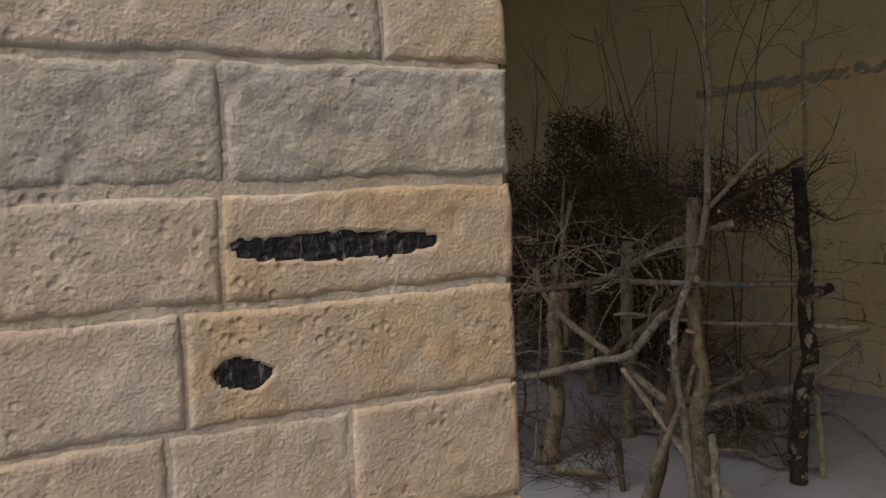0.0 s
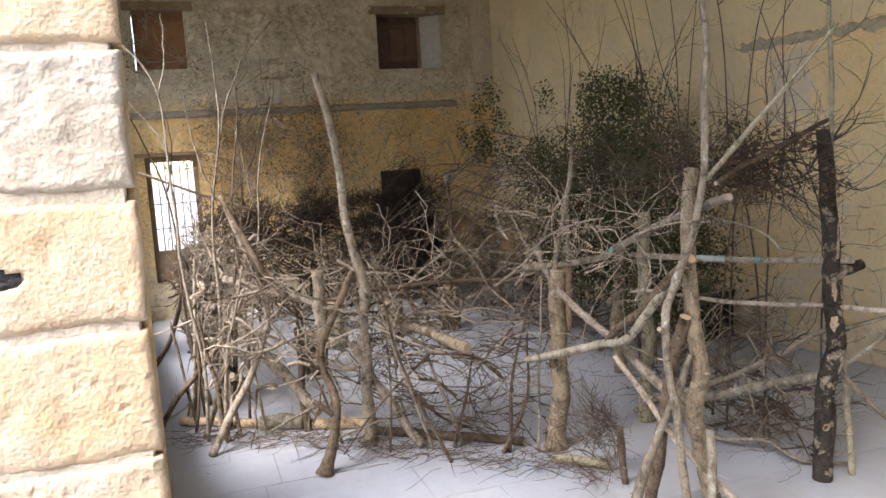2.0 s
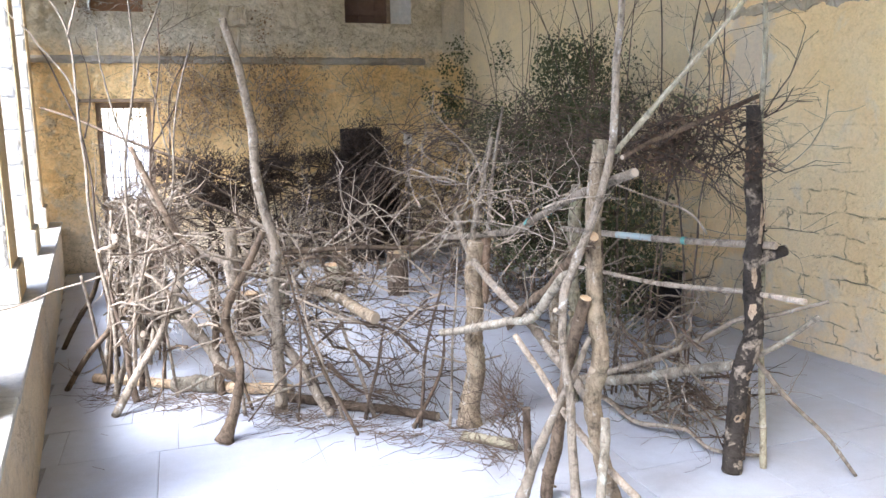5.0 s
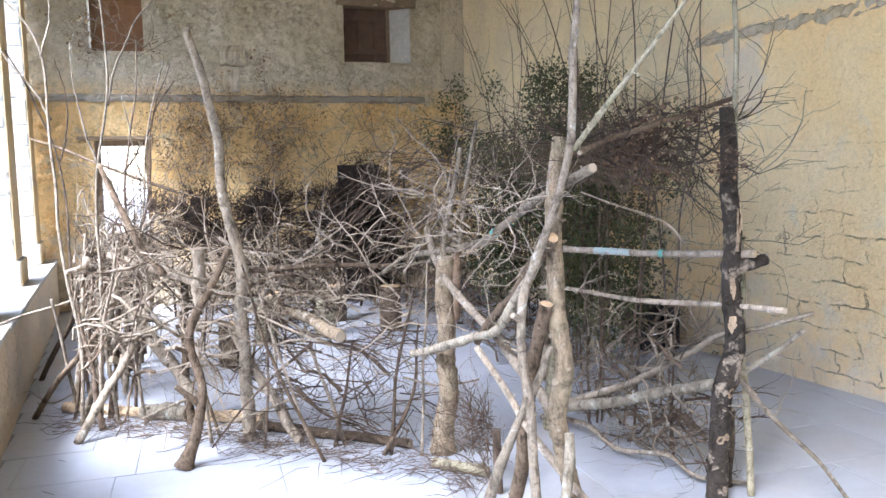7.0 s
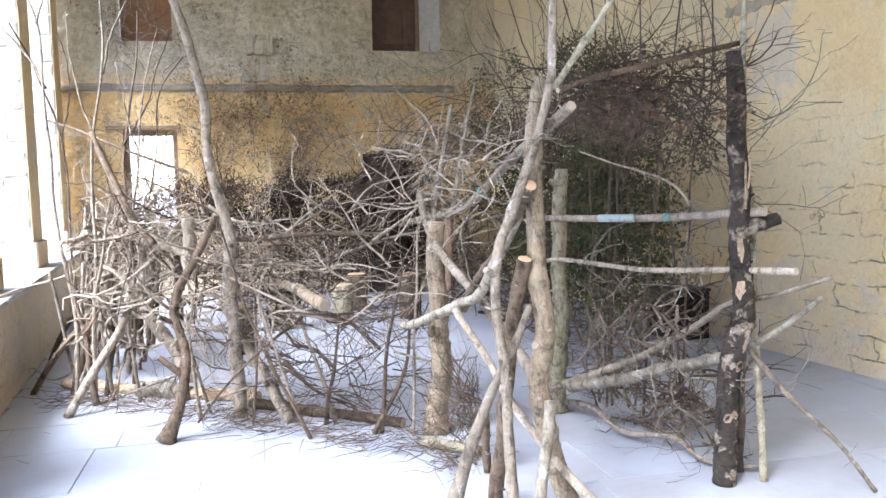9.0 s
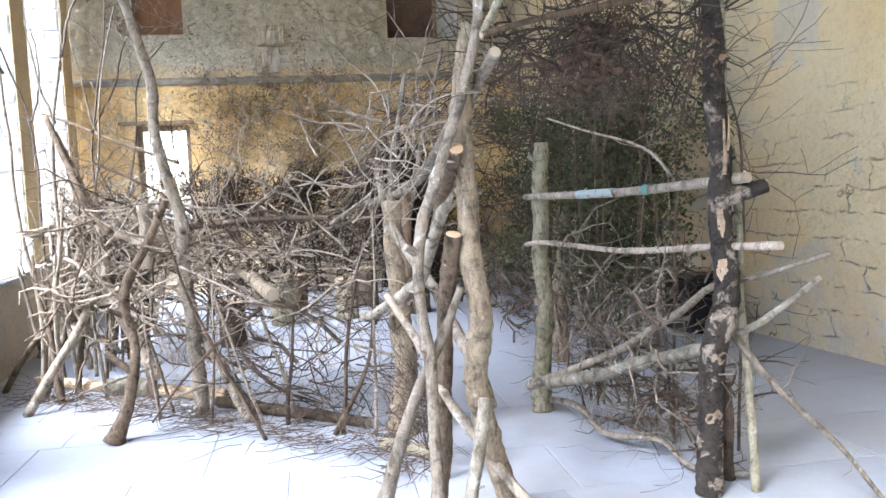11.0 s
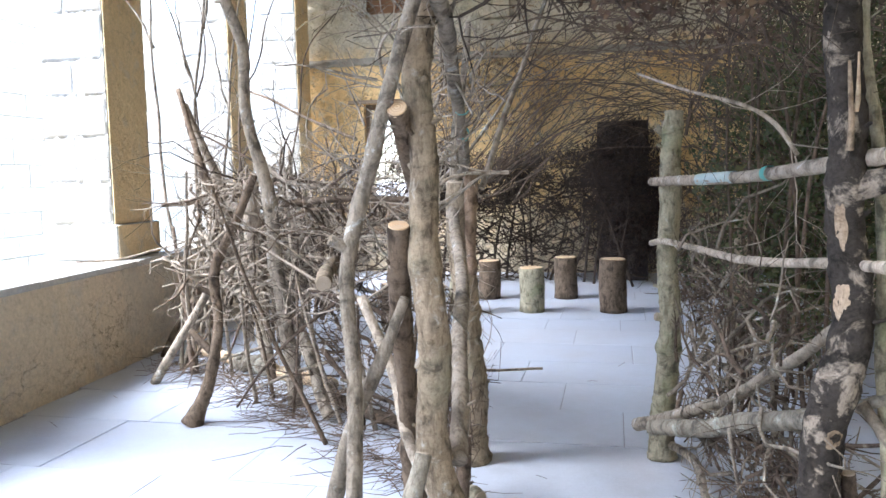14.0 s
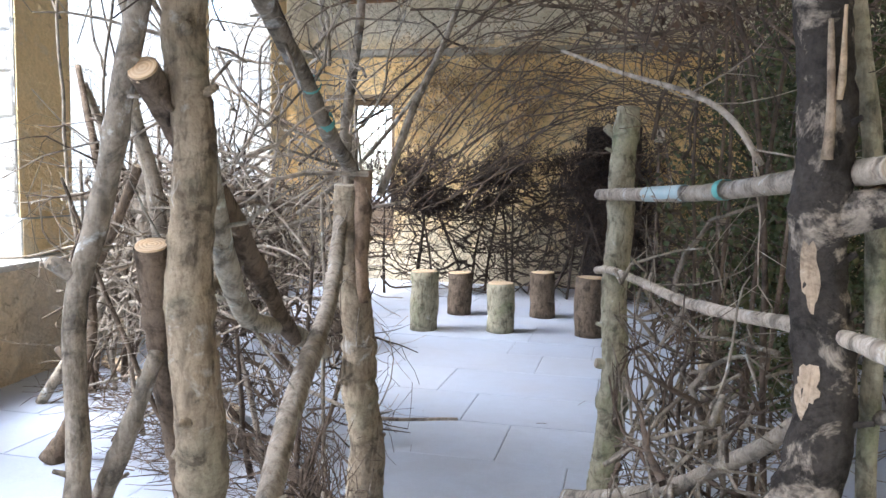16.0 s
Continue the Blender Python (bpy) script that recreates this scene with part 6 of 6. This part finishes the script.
bird = tagged(part("birdhouse", None, at=(4.82, 10.78, 1.78)), "small weathered birdhouse with a round hole on a stick", "birdhouse")
b = Buf()
b.box((-0.05, -0.05, 0), (0.05, 0.05, 0.14))
part("body", bevelled("body", b, M_BIRDBOX, 0.004), bird)
b = Buf()
b.box((-0.065, -0.075, 0.141), (0.065, 0.06, 0.158))
part("roof", bevelled("roof", b, M_LINTEL, 0.004), bird)
# no real opening: a black disc paints the shade inside the hole
b = Buf()
b.tube([(0, -0.0505, 0.09), (0, -0.056, 0.09)], [0.018, 0.018], 14)
part("entrance_hole", b.mesh("entrance_hole", M_HOLE_SHADE), bird, "black disc painting the shade inside the round entrance hole")
b = Buf()
b.tube([(0, 0.02, -1.78), (0.01, 0.02, -0.9), (0, 0.02, -0.002)], [0.02, 0.018, 0.016], 8)
part("pole", b.mesh("pole", M_TWIG, True), bird)

# ---- floor slabs ----
rng = np.random.default_rng(51)
y, row = -3.9, 0
while y < 12.4:
    d = min(rng.choice((0.5, 0.62, 0.72, 0.58)), 12.47 - y)
    left = par_x(y + d / 2) if y > 1.2 else -2.4
    x = left - 0.05 - rng.uniform(0, 0.5)
    while x < wall_x(y):
        w = rng.uniform(0.55, 1.15)
        a, c = max(x, left), min(x + w, wall_x(y + d / 2) + 0.02)
        if c - a > 0.08:
            q = Buf()
            g = 0.0024
            top = rng.uniform(-0.003, 0.0)
            lo, hi = (a + g, y + g), (c - g, y + d - g)
            q.v = [(lo[0], lo[1], -0.02), (hi[0], lo[1], -0.02), (hi[0], hi[1], -0.02), (lo[0], hi[1], -0.02),
                   (lo[0], lo[1], top - 0.0015), (hi[0], lo[1], top - 0.0015), (hi[0], hi[1], top - 0.0015), (lo[0], hi[1], top - 0.0015),
                   (lo[0] + 0.006, lo[1] + 0.006, top), (hi[0] - 0.006, lo[1] + 0.006, top), (hi[0] - 0.006, hi[1] - 0.006, top), (lo[0] + 0.006, hi[1] - 0.006, top)]
            q.f = [(0, 1, 5, 4), (1, 2, 6, 5), (2, 3, 7, 6), (3, 0, 4, 7), (4, 5, 9, 8), (5, 6, 10, 9), (6, 7, 11, 10), (7, 4, 8, 11), (8, 9, 10, 11)]
            part("slab", q.mesh("slab", M_FLOOR), floor)
        x += w
    y += d
    row += 1
